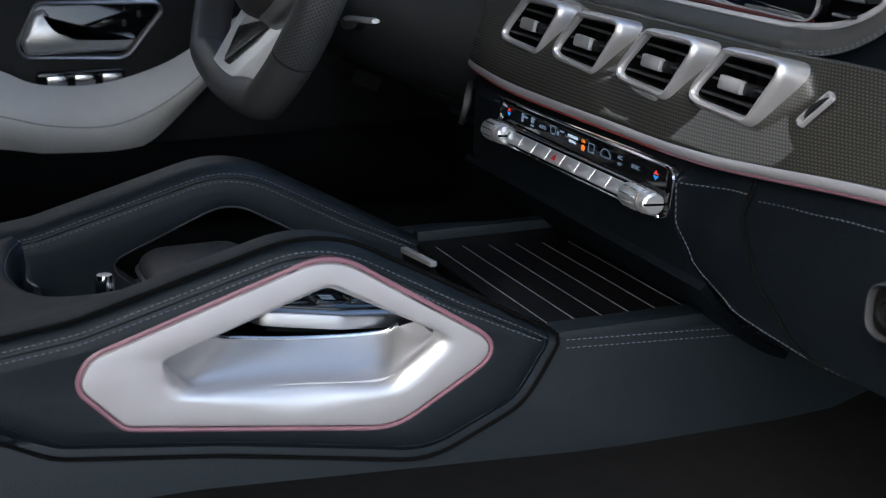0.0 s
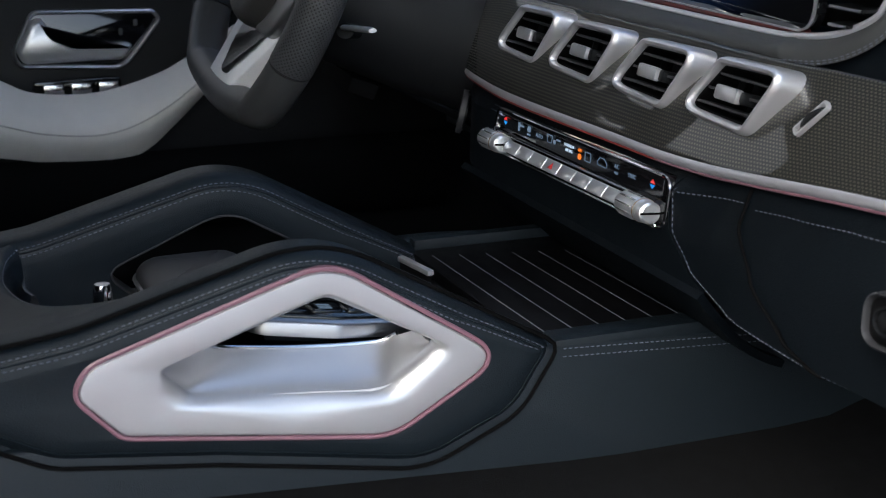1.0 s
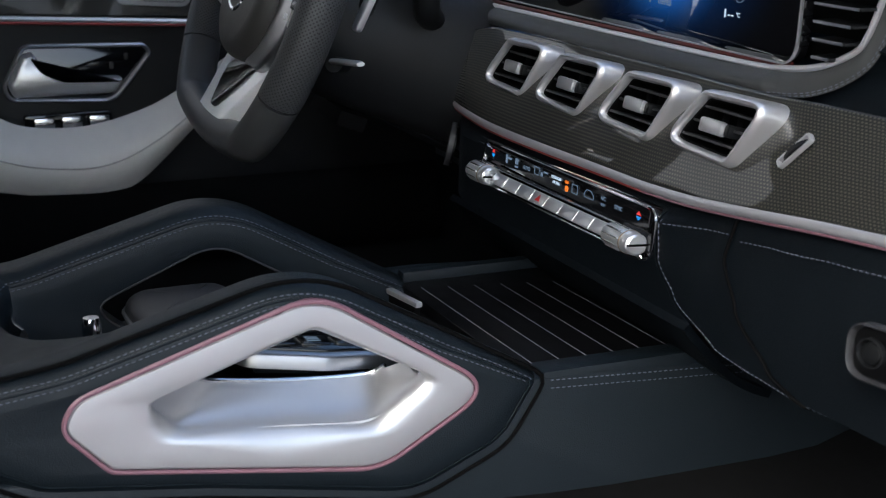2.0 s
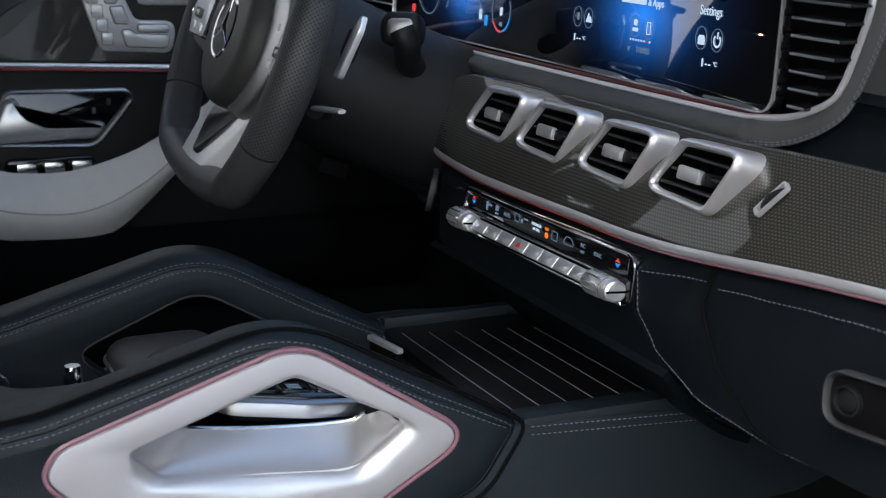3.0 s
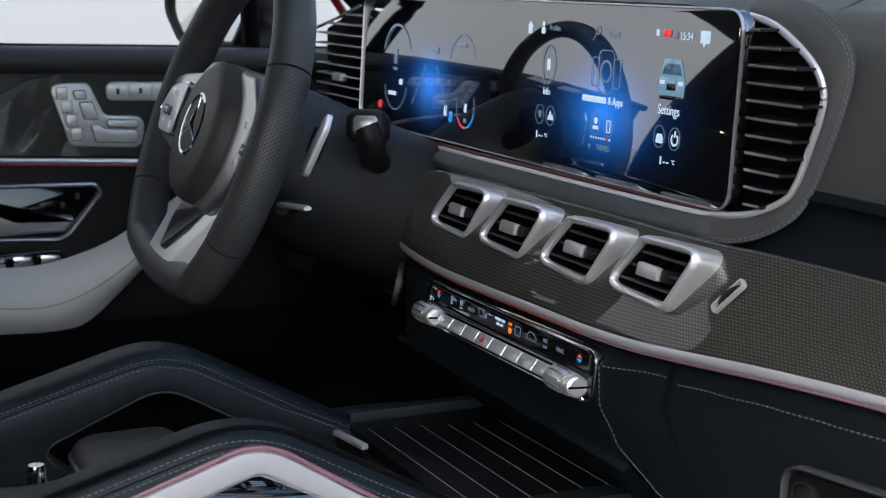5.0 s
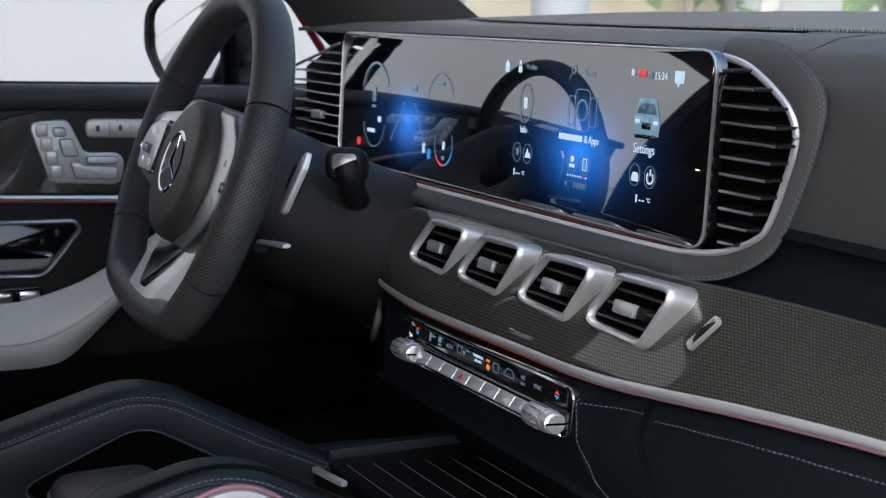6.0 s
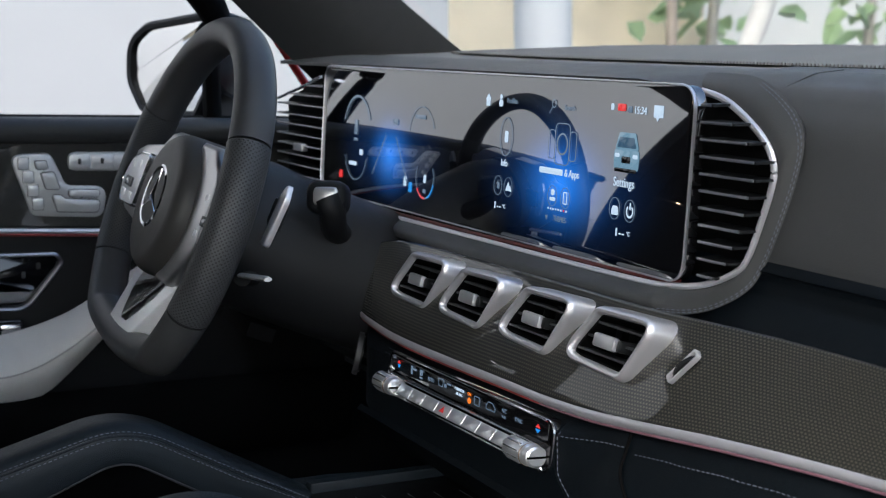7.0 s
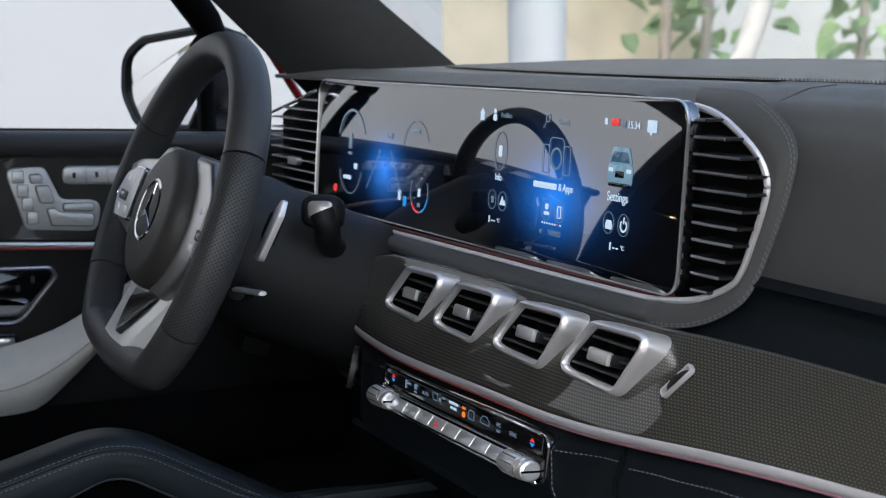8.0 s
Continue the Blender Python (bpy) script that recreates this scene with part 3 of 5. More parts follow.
part("underside", sheet(lambda x, v: Vector((x, lerp_curve([(.1, -.075), (.3, -.066), (.8, .0)], x) + 0.03 + 0.35 * v, lerp_curve(sorted((b, a) for a, b in EDGE_X), x) - 0.004 - 0.02 * v)), steps(0.125, 0.80, 24), steps(0, 1, 6), 0.004), plastic_dark, dash)

part("lid_seam", sweep([lower_at(lerp_curve(SEAM_X, z), z) + Vector((0, -0.0012, 0)) for z in steps(1.008, 0.906, 50)], 0.0013, 0.0013, 6), gap_black, dash, "dark seam beside the glovebox lid")
# centre stack leather round the climate panel
STACK_TILT = 4


def stack_face(x, v):
    a = low_edge(x, 0.007, -0.008)
    e = lerp_curve([(-.36, 0.0), (-.22, 1.0), (.8, 1.0)], x)
    b = Vector((x, -0.0798 * e - 0.025 * (1 - e), 0.930))
    p = a.lerp(b, v)
    p.x += max(0, lerp_curve(EDGE_X, p.z) - 0.1230) * max(0, (x - 0.05) / 0.0705)
    p.y = a.y + (b.y - a.y) * min(1, 6 * v) ** 0.6 * (0.86 + 0.14 * v)
    return p


part("stack_surround", sheet(stack_face, steps(-0.42, 0.1205, 50), steps(0, 1, 12), 0.006), leather_shaded, dash)
part("stack_underside", sheet(lambda x, v: Vector((x + 0.048 * max(0, (x - 0.05) / 0.078) * (1 - v), -0.0798 + 0.105 * v, 0.930 - 0.080 * v - 0.010 * math.sin(math.pi * v))), steps(-0.24, 0.128, 20), steps(0, 1, 10), 0.006), leather_shaded, dash)
# Footwell shade on the driver's side is painted as a near-black sheet.
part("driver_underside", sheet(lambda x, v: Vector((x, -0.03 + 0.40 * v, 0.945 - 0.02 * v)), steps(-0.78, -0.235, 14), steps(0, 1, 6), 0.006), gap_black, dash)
for dv in (0.0, 0.0055):
    part("stitching", stitches([stack_face(x, 0.085 + dv * 10) + Vector((0, -0.0005, 0)) for x in steps(-0.19, 0.105, 60)], (0, -1, 0.2)), thread, dash, "grey contrast stitching")
edge = [lower_at(lerp_curve(EDGE_X, z) + 0.003, z + 0.001) + Vector((0, -0.001, 0)) for z in steps(0.992, 0.9085, 40)]
part("stitching", stitches(edge, (0, -1, 0)), thread, dash, "grey contrast stitching")
part("stitching", stitches([knee_face(w, 0.15) for w in steps(0.06, 0.96, 14)], (0, -1, 0.1), off=0.0006), thread, dash, "grey contrast stitching")
part("stitching", stitches([lid_face(w, 0.14) for w in steps(0.01, 0.6, 60)], (0, -1, 0.1), off=0.0006), thread, dash, "grey contrast stitching")

# dash top and passenger fascia
def top_z(y):
    return 1.247 + 0.030 * min(max(y, 0), 0.5)


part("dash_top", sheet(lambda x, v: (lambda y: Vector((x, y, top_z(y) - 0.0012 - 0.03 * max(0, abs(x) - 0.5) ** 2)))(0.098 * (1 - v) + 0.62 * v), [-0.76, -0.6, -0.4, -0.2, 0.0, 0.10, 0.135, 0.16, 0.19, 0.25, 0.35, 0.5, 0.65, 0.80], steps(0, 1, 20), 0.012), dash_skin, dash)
def grille(u, v):
    x = -0.56 + 1.30 * u
    y = 0.128 + 0.040 * max(0, 1 - 2.4 * u) ** 2 + (0.40 - 0.10 * (2 * u - 1) ** 2) * v
    return Vector((x, y, top_z(y) + 0.0006 - 0.03 * max(0, abs(x) - 0.5) ** 2))


def grille_ribs():
    """Fine raised ribs that run slantwise side by side over the grille."""
    bm = bmesh.new()
    n = 300
    for i in range(int(n * 1.3)):
        u, half = (i + 0.5) / n, 0.0015
        first = max(0.0, (u - 1.0) / 0.3)
        rows = []
        for k in range(5):
            v = first + (1.0 - first) * k / 4
            p = grille(max(u - 0.3 * v, 0.0), v)
            rows.append([bm.verts.new(p + Vector(q)) for q in ((-half, 0, 0), (-half * 0.3, 0, 0.0022), (half * 0.3, 0, 0.0022), (half, 0, 0))])
        for a, b in zip(rows, rows[1:]):
            for j in range(3):
                bm.faces.new((a[j], a[j + 1], b[j + 1], b[j]))
        bm.faces.new(rows[0])
    return bm


part("speaker_grille", sheet(grille, steps(0, 1, 40), steps(0, 1, 16), 0.0006), gap_black, dash, "dark speaker grille bed")
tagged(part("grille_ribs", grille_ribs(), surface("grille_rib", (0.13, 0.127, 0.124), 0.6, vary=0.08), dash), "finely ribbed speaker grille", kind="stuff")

FASCIA = [(.20, 1.2533), (.13, 1.2512), (.090, 1.2480), (.059, 1.238), (.041, 1.214), (.032, 1.17), (.028, 1.128), (.0285, 1.1225), (.033, 1.119), (.036, 1.110), (.034, 1.097), (.024, 1.085), (.014, 1.069)]


def fascia(x, v):
    i = min(int(v), len(FASCIA) - 2)
    p = Vector(FASCIA[i]).lerp(Vector(FASCIA[i + 1]), v - i)
    return Vector((x, p.x + 0.10 * max(0, x - 0.3) ** 2, p.y - 0.004 * max(0, x - 0.2)))


part("passenger_fascia", sheet(fascia, steps(0.12, 0.80, 26), [i / 3 for i in range(3 * 7 + 1)], 0.008), leather_dash, dash)
# The shade below the groove is put into this band's colour.
part("lower_fascia", sheet(fascia, steps(0.12, 0.80, 26), [7 + i / 3 for i in range(3 * (len(FASCIA) - 8) + 1)], 0.008), leather_shaded, dash, "lower fascia band with shade in its colour")

CHROME = [(-.47, .0, 1.091), (-.20, .0, 1.0925), (.094, .0, 1.0945), (.150, .004, 1.0965), (.182, .010, 1.1015), (.207, .018, 1.1135), (.2165, .021, 1.1260), (.2260, .023, 1.1500), (.2345, .024, 1.1733), (.2362, .024, 1.1886), (.2262, .024, 1.2040), (.2027, .024, 1.2195), (.1764, .025, 1.2305), (.150, .026, 1.2350)]
OUTER = [(-.47, -.004, 1.075), (-.20, -.024, 1.079), (.094, -.016, 1.077), (.155, -.010, 1.0785), (.186, .004, 1.0830), (.212, .018, 1.0985), (.224, .026, 1.1180), (.2412, .030, 1.1585), (.2513, .032, 1.1895), (.2535, .032, 1.2085), (.2420, .034, 1.2245), (.216, .036, 1.2390), (.186, .040, 1.2465), (.14, .036, 1.2480)]
_in, _out = smooth_line(CHROME, 8), smooth_line(OUTER, 8)


def surround(i, v):
    p = _in[i].lerp(_out[i], v)
    k = math.sin(math.pi * v ** 0.8) * 0.009
    return p + Vector((0, -k * (1 if i < 24 else 0.4), 0.1 * k))


part("screen_surround", sheet(surround, list(range(len(_in))), steps(0, 1, 10), 0.004), leather_dash, dash, "soft black leather roll round the screen")
for dv in (0.86, 0.94):
    part("stitching", stitches([surround(i, dv) for i in range(20, len(_in) - 12)], (0.3, -1, 0), off=0.0006), thread, dash, "grey contrast stitching")
part("chrome_strip", sweep([p + Vector((0, -0.0020, 0)) for i, p in enumerate(_in)], 0.0026, 0.0026, 8), strip_silver, dash, "bright satin strip")
part("red_line", sweep([p + Vector((0, 0.001, 0.0038)) for p in _in[:26]], 0.001, 0.0016, 6), surface("red_dim", (0.10, 0.012, 0.012), 0.4), dash, "thin dark red line")
part("binnacle", plate(round_poly([(-.735, 1.085), (.180, 1.090), (.205, 1.108), (.226, 1.15), (.238, 1.188), (.176, 1.232), (-.57, 1.2390), (-.735, 1.195)], .006, 4), 0.02, 0.002), gap_black, dash, "dark panel behind the screen", True, facing_rear((0, 0.0265, 0), 0))


def hood(u, v):
    """The top over the screen, which sinks into the fascia at its outer end."""
    x = -0.75 + 0.945 * u
    k = min(max((x - 0.07) / 0.115, 0), 1)
    k = k * k * (3 - 2 * k)
    y = 0.0225 + 0.024 * k + (0.09 - 0.024 * k) * v
    z = 1.2415 + 0.0075 * math.sin(v * 1.57)
    zf = lerp_curve(sorted(FASCIA[:5]), y) + 0.0008
    return Vector((x, y, z + (zf - z) * k))


part("binnacle_top", sheet(hood, steps(0, 1, 60), steps(0, 1, 8), 0.004), leather_dash, dash)


def side_vent(name, x0, top, z0, n, pitch, right):
    v = thing(name, "tall louvred side air vent with silver-edged slats", "air vent", group="side air vents")
    for i in range(n):
        z = z0 + pitch * i
        a, b = (x0, top(z)) if right else (top(z), x0)
        if b - a < 0.012:
            continue
        s = part("slat", box(a, b, 0.006, 0.024, z - 0.0008, z + 0.0012, 0.0004), plastic_dark, v)
        part("slat_edge", sweep([(a + 0.002, 0.0052, z + 0.0003), ((a + b) / 2, 0.0048, z + 0.0003), (b - 0.002, 0.0056, z + 0.0003)], 0.0009, 0.0011, 6), silver_dark, s, "silver slat edge")
    return v


def right_bound(z):
    return lerp_curve([(1.10, .186), (1.117, .209), (1.15, .227), (1.186, .240), (1.1985, .234), (1.2155, .212), (1.2315, .180)], z)


side_vent("side_vent", 0.174, right_bound, 1.1075, 11, 0.0119, True)
lv = side_vent("side_vent", -0.557, lambda z: -0.715 if z < 1.196 else -0.715 + (z - 1.196) * 5.5, 1.108, 10, 0.0119, False)
part("tab", box(-0.645, -0.615, 0.0, 0.008, 1.138, 1.147, 0.0015), silver, lv, "silver tab")
part("vent_edge", sweep([(-0.715, 0.006, 1.1965), (-0.63, 0.006, 1.2125), (-0.56, 0.004, 1.2265)], 0.002, 0.002, 8), chrome_soft, lv, "chrome edge")

# ---- the wide display ----
SCR = facing_rear((-0.555, 0.0, 1.10), 3.5)
scr = thing("display_screen", "wide switched-on twin display with blue glow", "display", SCR)
GL = round_poly([(0, 0), (0.72, 0), (0.72, 0.14), (0, 0.14)], 0.019, 8)
glass = part("glass", plate(GL, 0.010, 0.0010), display_glass("display_black", [(0.194, 0.052, 0.066, 0.050, 0.60), (0.541, 0.054, 0.090, 0.054, 0.60), (0.19, 0.06, 0.16, 0.075, 0.10), (0.541, 0.06, 0.17, 0.08, 0.14)]), scr)
part("rim", ring(GL, [(-0.0004, -0.0016), (-0.0008, -0.0006), (-0.0005, 0.0008), (0.0003, 0.0010), (0.0007, 0.0002), (0.0007, -0.003)]), rim_metal, scr, "slim bright metal rim")


def on(x, y, rot=0.0):
    return at2(x, y, 0.0007, rot)


def ring_mark(r, w, x, y, mat, name="dial_ring", rx=None):
    lp = circle(r, 40, rx)
    part(name, ring(lp, [(0, 0), (0, 0.0003), (w, 0.0003), (w, 0)]), mat, glass, "", True, on(x, y))


def arc_mark(r, w, a0, a1, x, y, mat, name="dial_arc"):
    pts = [(r * math.cos(radians(a)), r * math.sin(radians(a)), 0) for a in steps(a0, a1, 30)]
    part(name, sweep(pts, w, 0.0002, 6), mat, glass, "", True, on(x, y))


arc_mark(0.036, 0.0012, 20, 165, 0.103, 0.073, ui_dim)
arc_mark(0.030, 0.0005, 190, 350, 0.103, 0.050, ui_dim)
arc_mark(0.030, 0.0005, 20, 170, 0.268, 0.075, ui_dim)
arc_mark(0.020, 0.0007, 150, 390, 0.281, 0.037, ui_dim)
arc_mark(0.020, 0.0010, 215, 275, 0.281, 0.037, ui_red)
arc_mark(0.020, 0.0010, 290, 345, 0.281, 0.037, ui_blue)
for (a, b) in (((0.150, 0.030), (0.182, 0.072)), ((0.240, 0.028), (0.208, 0.072))):
    part("lane_line", sweep([(*a, 0), (*b, 0)], 0.0007, 0.0002, 6), ui_dim, glass, "", True, on(0, 0))
for x, y, w, h, mat in ((0.100, 0.076, 0.008, 0.016, ui_dim), (0.100, 0.063, 0.010, 0.003, ui_dim), (0.062, 0.023, 0.008, 0.008, ui_red), (0.235, 0.030, 0.006, 0.010, ui_white), (0.248, 0.025, 0.007, 0.010, ui_blue),
                        (0.281, 0.036, 0.005, 0.008, ui_white), (0.281, 0.024, 0.006, 0.004, ui_dim), (0.095, 0.037, 0.020, 0.004, ui_white), (0.117, 0.050, 0.008, 0.006, ui_white), (0.264, 0.095, 0.024, 0.004, ui_dim), (0.205, 0.087, 0.012, 0.006, ui_dim),
                        (0.626, 0.1205, 0.011, 0.0055, ui_red), (0.613, 0.1205, 0.004, 0.005, ui_white), (0.6375, 0.1195, 0.006, 0.005, ui_dim)):
    flat("readout", rect(w, h, min(w, h) * 0.25), glass, mat, on(x, y))
# right half: the menu
flat("home_icon", [Vector(p) for p in ((-.0035, -.005), (.0035, -.005), (.0035, .001), (.005, .001), (0, .006), (-.005, .001), (-.0035, .001))], glass, ui_white, on(0.406, 0.117))
flat("profile_icon", circle(0.0022, 12), glass, ui_white, on(0.430, 0.121))
flat("profile_icon", rect(0.006, 0.006, 0.002), glass, ui_white, on(0.430, 0.1155))
caption("caption", "Profiles", 0.00638, glass, ui_dim, on(0.451, 0.118))
ring_mark(0.0035, 0.0008, 0.524, 0.119, ui_dim, "search_icon")
part("search_handle", sweep([(-0.003, -0.003, 0), (-0.007, -0.008, 0)], 0.0005, 0.0002, 6), ui_dim, glass, "", True, on(0.524, 0.119))
caption("caption", "Search", 0.00638, glass, ui_dim, on(0.549, 0.1165))
caption("caption", "15:34", 0.00788, glass, ui_white, on(0.652, 0.119))
flat("message_icon", round_poly([(-.006, -.003), (-.003, -.003), (-.001, -.006), (.001, -.003), (.006, -.003), (.006, .006), (-.006, .006)], 0.0006, 2), glass, ui_white, on(0.676, 0.118))
caption("caption", "Info", 0.00863, glass, ui_white, on(0.443, 0.064), squeeze=0.9)
flat("brand_bar", rect(0.038, 0.0050, 0.001), glass, ui_white, on(0.5245, 0.0640))
caption("caption", "& Apps", 0.00863, glass, ui_white, on(0.5585, 0.064), squeeze=0.9)
caption("caption", "Settings", 0.01013, glass, ui_white, on(0.636, 0.064), squeeze=0.92)
caption("caption", "THEMES", 0.00638, glass, ui_dim, on(0.544, 0.026), squeeze=0.9)
flat("arrow_icon", [Vector(p) for p in ((-.002, .0015), (0, -.0025), (.002, .0015))], glass, ui_dim, on(0.522, 0.026))
for k in range(8):
    flat("page_dot", circle(0.0009, 10), glass, ui_red if k == 6 else ui_white, on(0.524 + 0.0042 * k, 0.0335))
for x, y in ((0.434, 0.044), (0.453, 0.044), (0.530, 0.044), (0.551, 0.044), (0.626, 0.044), (0.647, 0.044)):
    ring_mark(0.0085, 0.0004, x, y, ui_dim, "icon_ring", 0.0075)
flat("mountain_icon", [Vector(p) for p in ((-.005, -.0035), (.005, -.0035), (.003, .0015), (.0015, 0), (-.001, .0045))], glass, ui_white, on(0.453, 0.044))
flat("clock_icon", rect(0.004, 0.006, 0.001), glass, ui_dim, on(0.434, 0.044))
flat("person_icon", rect(0.008, 0.003, 0.001), glass, ui_white, on(0.530, 0.0415))
flat("person_icon", rect(0.005, 0.005, 0.002), glass, ui_white, on(0.530, 0.047))
part("phone_icon", ring(rect(0.006, 0.010, 0.001), [(0, 0), (0, 0.0003), (0.0008, 0.0003), (0.0008, 0)]), ui_white, glass, "", True, on(0.551, 0.044))
flat("car_icon", round_poly([(-.0045, -.004), (.0045, -.004), (.0045, 0), (.003, .003), (-.003, .003), (-.0045, 0)], 0.001, 2), glass, ui_white, on(0.626, 0.043))
arc_mark(0.0042, 0.0008, -230, 50, 0.647, 0.0435, ui_white, "power_icon")
flat("power_bar", rect(0.0012, 0.005), glass, ui_white, on(0.647, 0.0475))
for x in (0.436, 0.636):
    flat("temperature_bar", rect(0.0015, 0.006), glass, ui_white, on(x - 0.006, 0.0265))
    for k in range(2):
        flat("temperature_bar", rect(0.0025, 0.0010), glass, ui_white, on(x - 0.001 + 0.0045 * k, 0.0255))
    caption("caption", "°C", 0.00450, glass, ui_white, on(x + 0.011, 0.0265))
ring_mark(0.017, 0.0009, 0.444, 0.087, ui_dim, "info_icon", 0.0115)
flat("info_icon", rect(0.006, 0.010, 0.002), glass, ui_white, on(0.444, 0.087))
part("apps_icon", ring(rect(0.024, 0.034, 0.006, 4), [(0, 0), (0, 0.0003), (0.0007, 0.0003), (0.0007, 0)]), ui_dim, glass, "", True, on(0.541, 0.087))
for x in (0.524, 0.558):
    part("apps_icon", ring(rect(0.011, 0.024, 0.004, 4), [(0, 0), (0, 0.0003), (0.0007, 0.0003), (0.0007, 0)]), ui_dim, glass, "", True, on(x, 0.086))
ring_mark(0.009, 0.0016, 0.541, 0.087, ui_dim, "apps_icon")
# small picture of a car over the settings caption
flat("car_picture", round_poly([(-.0165, -.012), (.0165, -.012), (.0175, -.002), (.0165, .003), (-.0165, .003), (-.0175, -.002)], 0.002, 3), glass, ui_car, on(0.637, 0.086))
flat("car_picture", round_poly([(-.0165, .003), (.0165, .003), (.011, .016), (-.011, .016)], 0.002, 3), glass, ui_car, on(0.637, 0.086))
flat("car_window", round_poly([(-.0135, .0045), (.0135, .0045), (.0095, .0125), (-.0095, .0125)], 0.001, 3), glass, window_tone, at2(0.637, 0.086, 0.0010))
flat("car_grille", rect(0.012, 0.005, 0.001), glass, gloss_black, at2(0.637, 0.0815, 0.0010))
flat("car_bumper", rect(0.030, 0.003, 0.001), glass, gloss_black, at2(0.637, 0.0735, 0.0010))
for s in (-1, 1):
    flat("car_lamp", rect(0.0065, 0.003, 0.001), glass, ui_white, at2(0.637 + s * 0.0125, 0.0845, 0.0010))

# ---- four centre air vents ----
def centre_vent(m):
    v = thing("air_vent", "rounded satin silver air vent with black slats", "air vent", m, "centre air vents")
    lp = VENT_LOOP
    part("frame", ring(lp, [(-0.0030, -0.036), (-0.0028, -0.016), (-0.0018, -0.003), (-0.0004, 0.0012), (0.0010, 0.0022), (0.0030, 0.0018), (0.0042, 0.0000), (0.0044, -0.004)]), silver, v, "satin silver frame")
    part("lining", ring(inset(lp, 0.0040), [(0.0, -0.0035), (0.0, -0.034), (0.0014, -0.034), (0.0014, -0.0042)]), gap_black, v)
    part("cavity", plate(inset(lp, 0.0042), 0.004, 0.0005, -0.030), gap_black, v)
    for y in (-0.0105, 0.0005, 0.0115):
        a, b = -0.0585 + (y + 0.0195) * 0.887 + 0.0075, 0.0265 + (y + 0.022) * 0.587 - 0.0075
        part("slat", box(a, b, y - 0.0008, y + 0.0010, -0.022, -0.004, 0.0005), plastic_grey, v)
    for x in (-0.026, -0.008, 0.012, 0.028):
        part("vane", box(x - 0.0006, x + 0.0006, -0.014, 0.014, -0.028, -0.023), plastic_dark, v)
    t = part("tab", box(-0.0165, 0.0105, -0.0052, 0.0048, -0.004, 0.0020, 0.0020), silver, v, "silver adjuster tab")
    part("tab_cheek", box(0.0108, 0.0175, -0.0046, 0.0042, -0.018, -0.0005, 0.002), plastic_dark, t)
    return v


_v0 = centre_vent(facing_rear(VENT[0], 15))
for p in VENT[1:]:
    copy_thing(_v0, facing_rear(p, 15))

roller = thing("vent_roller", "small ribbed thumb wheel in a silver bezel", "thumb wheel", facing_rear((0.2285, -0.0415, 1.0575), 28) @ Matrix.Rotation(radians(-36), 4, "Z") @ Matrix.Diagonal((0.6, 0.72, 0.4, 1)))
part("bezel", ring(round_poly([(-.0055, -.020), (.0055, -.020), (.0055, .020), (-.0055, .020)], .003, 4), [(-.001, -.006), (-.0006, .002), (.0016, .002), (.0022, -.006)]), silver, roller)
part("wheel", sweep([(-0.0028, 0, 0), (0.0028, 0, 0)], 0.0155, 0.0155, 36, up=(0, 1, 0)), plastic_dark, roller, "black ribbed wheel", m=Matrix.Translation((0, 0, -0.009)))

# ---- climate panel ----
CL = facing_rear((-0.1788, -0.0800, 0.9565), STACK_TILT) @ Matrix.Rotation(radians(-0.6), 4, "Z").inverted() @ Matrix.Diagonal((0.98, 0.827, 0.94, 1))
cl = thing("climate_panel", "gloss black climate panel with chrome toggles", "control panel", CL)
CW, CH = 0.305, 0.045
cloop = round_poly([(0, 0), (CW, 0), (CW + 0.002, CH), (0.010, CH)], [.010, .012, .012, .010], 7)
part("fascia", plate(cloop, 0.012, 0.001), gloss_black, cl)
part("bezel", ring(cloop, [(-0.0020, -0.0008), (-0.0018, 0.0008), (-0.0006, 0.0016), (0.0006, 0.0010), (0.0008, -0.0008)]), chrome, cl, "bright chrome bezel")
rail = part("toggle_rail", sweep([(0.012, 0.0125, 0.003), (CW - 0.045, 0.0125, 0.003)], 0.0062, 0.0045, 16, up=(0, 1, 0)), gloss_black, cl, "dark toggle rail")
part("rail_edge", sweep([(0.004, 0.0015, 0.004), (CW - 0.008, 0.0015, 0.004)], 0.0018, 0.0018, 8, up=(0, 1, 0)), chrome_soft, cl)
part("rail_edge", sweep([(0.006, 0.0055, 0.0050), (CW - 0.045, 0.0055, 0.0050)], 0.0011, 0.0011, 8, up=(0, 1, 0)), chrome_soft, cl)
part("rail_edge", sweep([(0.030, 0.0215, 0.0030), (CW - 0.045, 0.0215, 0.0030)], 0.0010, 0.0010, 8, up=(0, 1, 0)), chrome_soft, cl)
for k in range(8):
    x = 0.0595 + 0.0262 * k
    t = part("toggle", plate(round_poly([(-.0128, -.0062), (.0128, -.0062), (.0128, .0062), (-.0128, .0062)], .0008, 3), 0.004, 0.0006, 0.0), toggle_metal, cl, "", True, Matrix.Translation((x, 0.0140, 0.0095)) @ Matrix.Rotation(radians(-32), 4, "X"))
    if k == 3:
        flat("hazard_mark", [Vector(p) for p in ((-.004, -.003), (.004, -.003), (0, .0035))], t, surface("hazard_red", (0.6, 0.03, 0.03), 0.4), at2(0, 0, 0.0006))
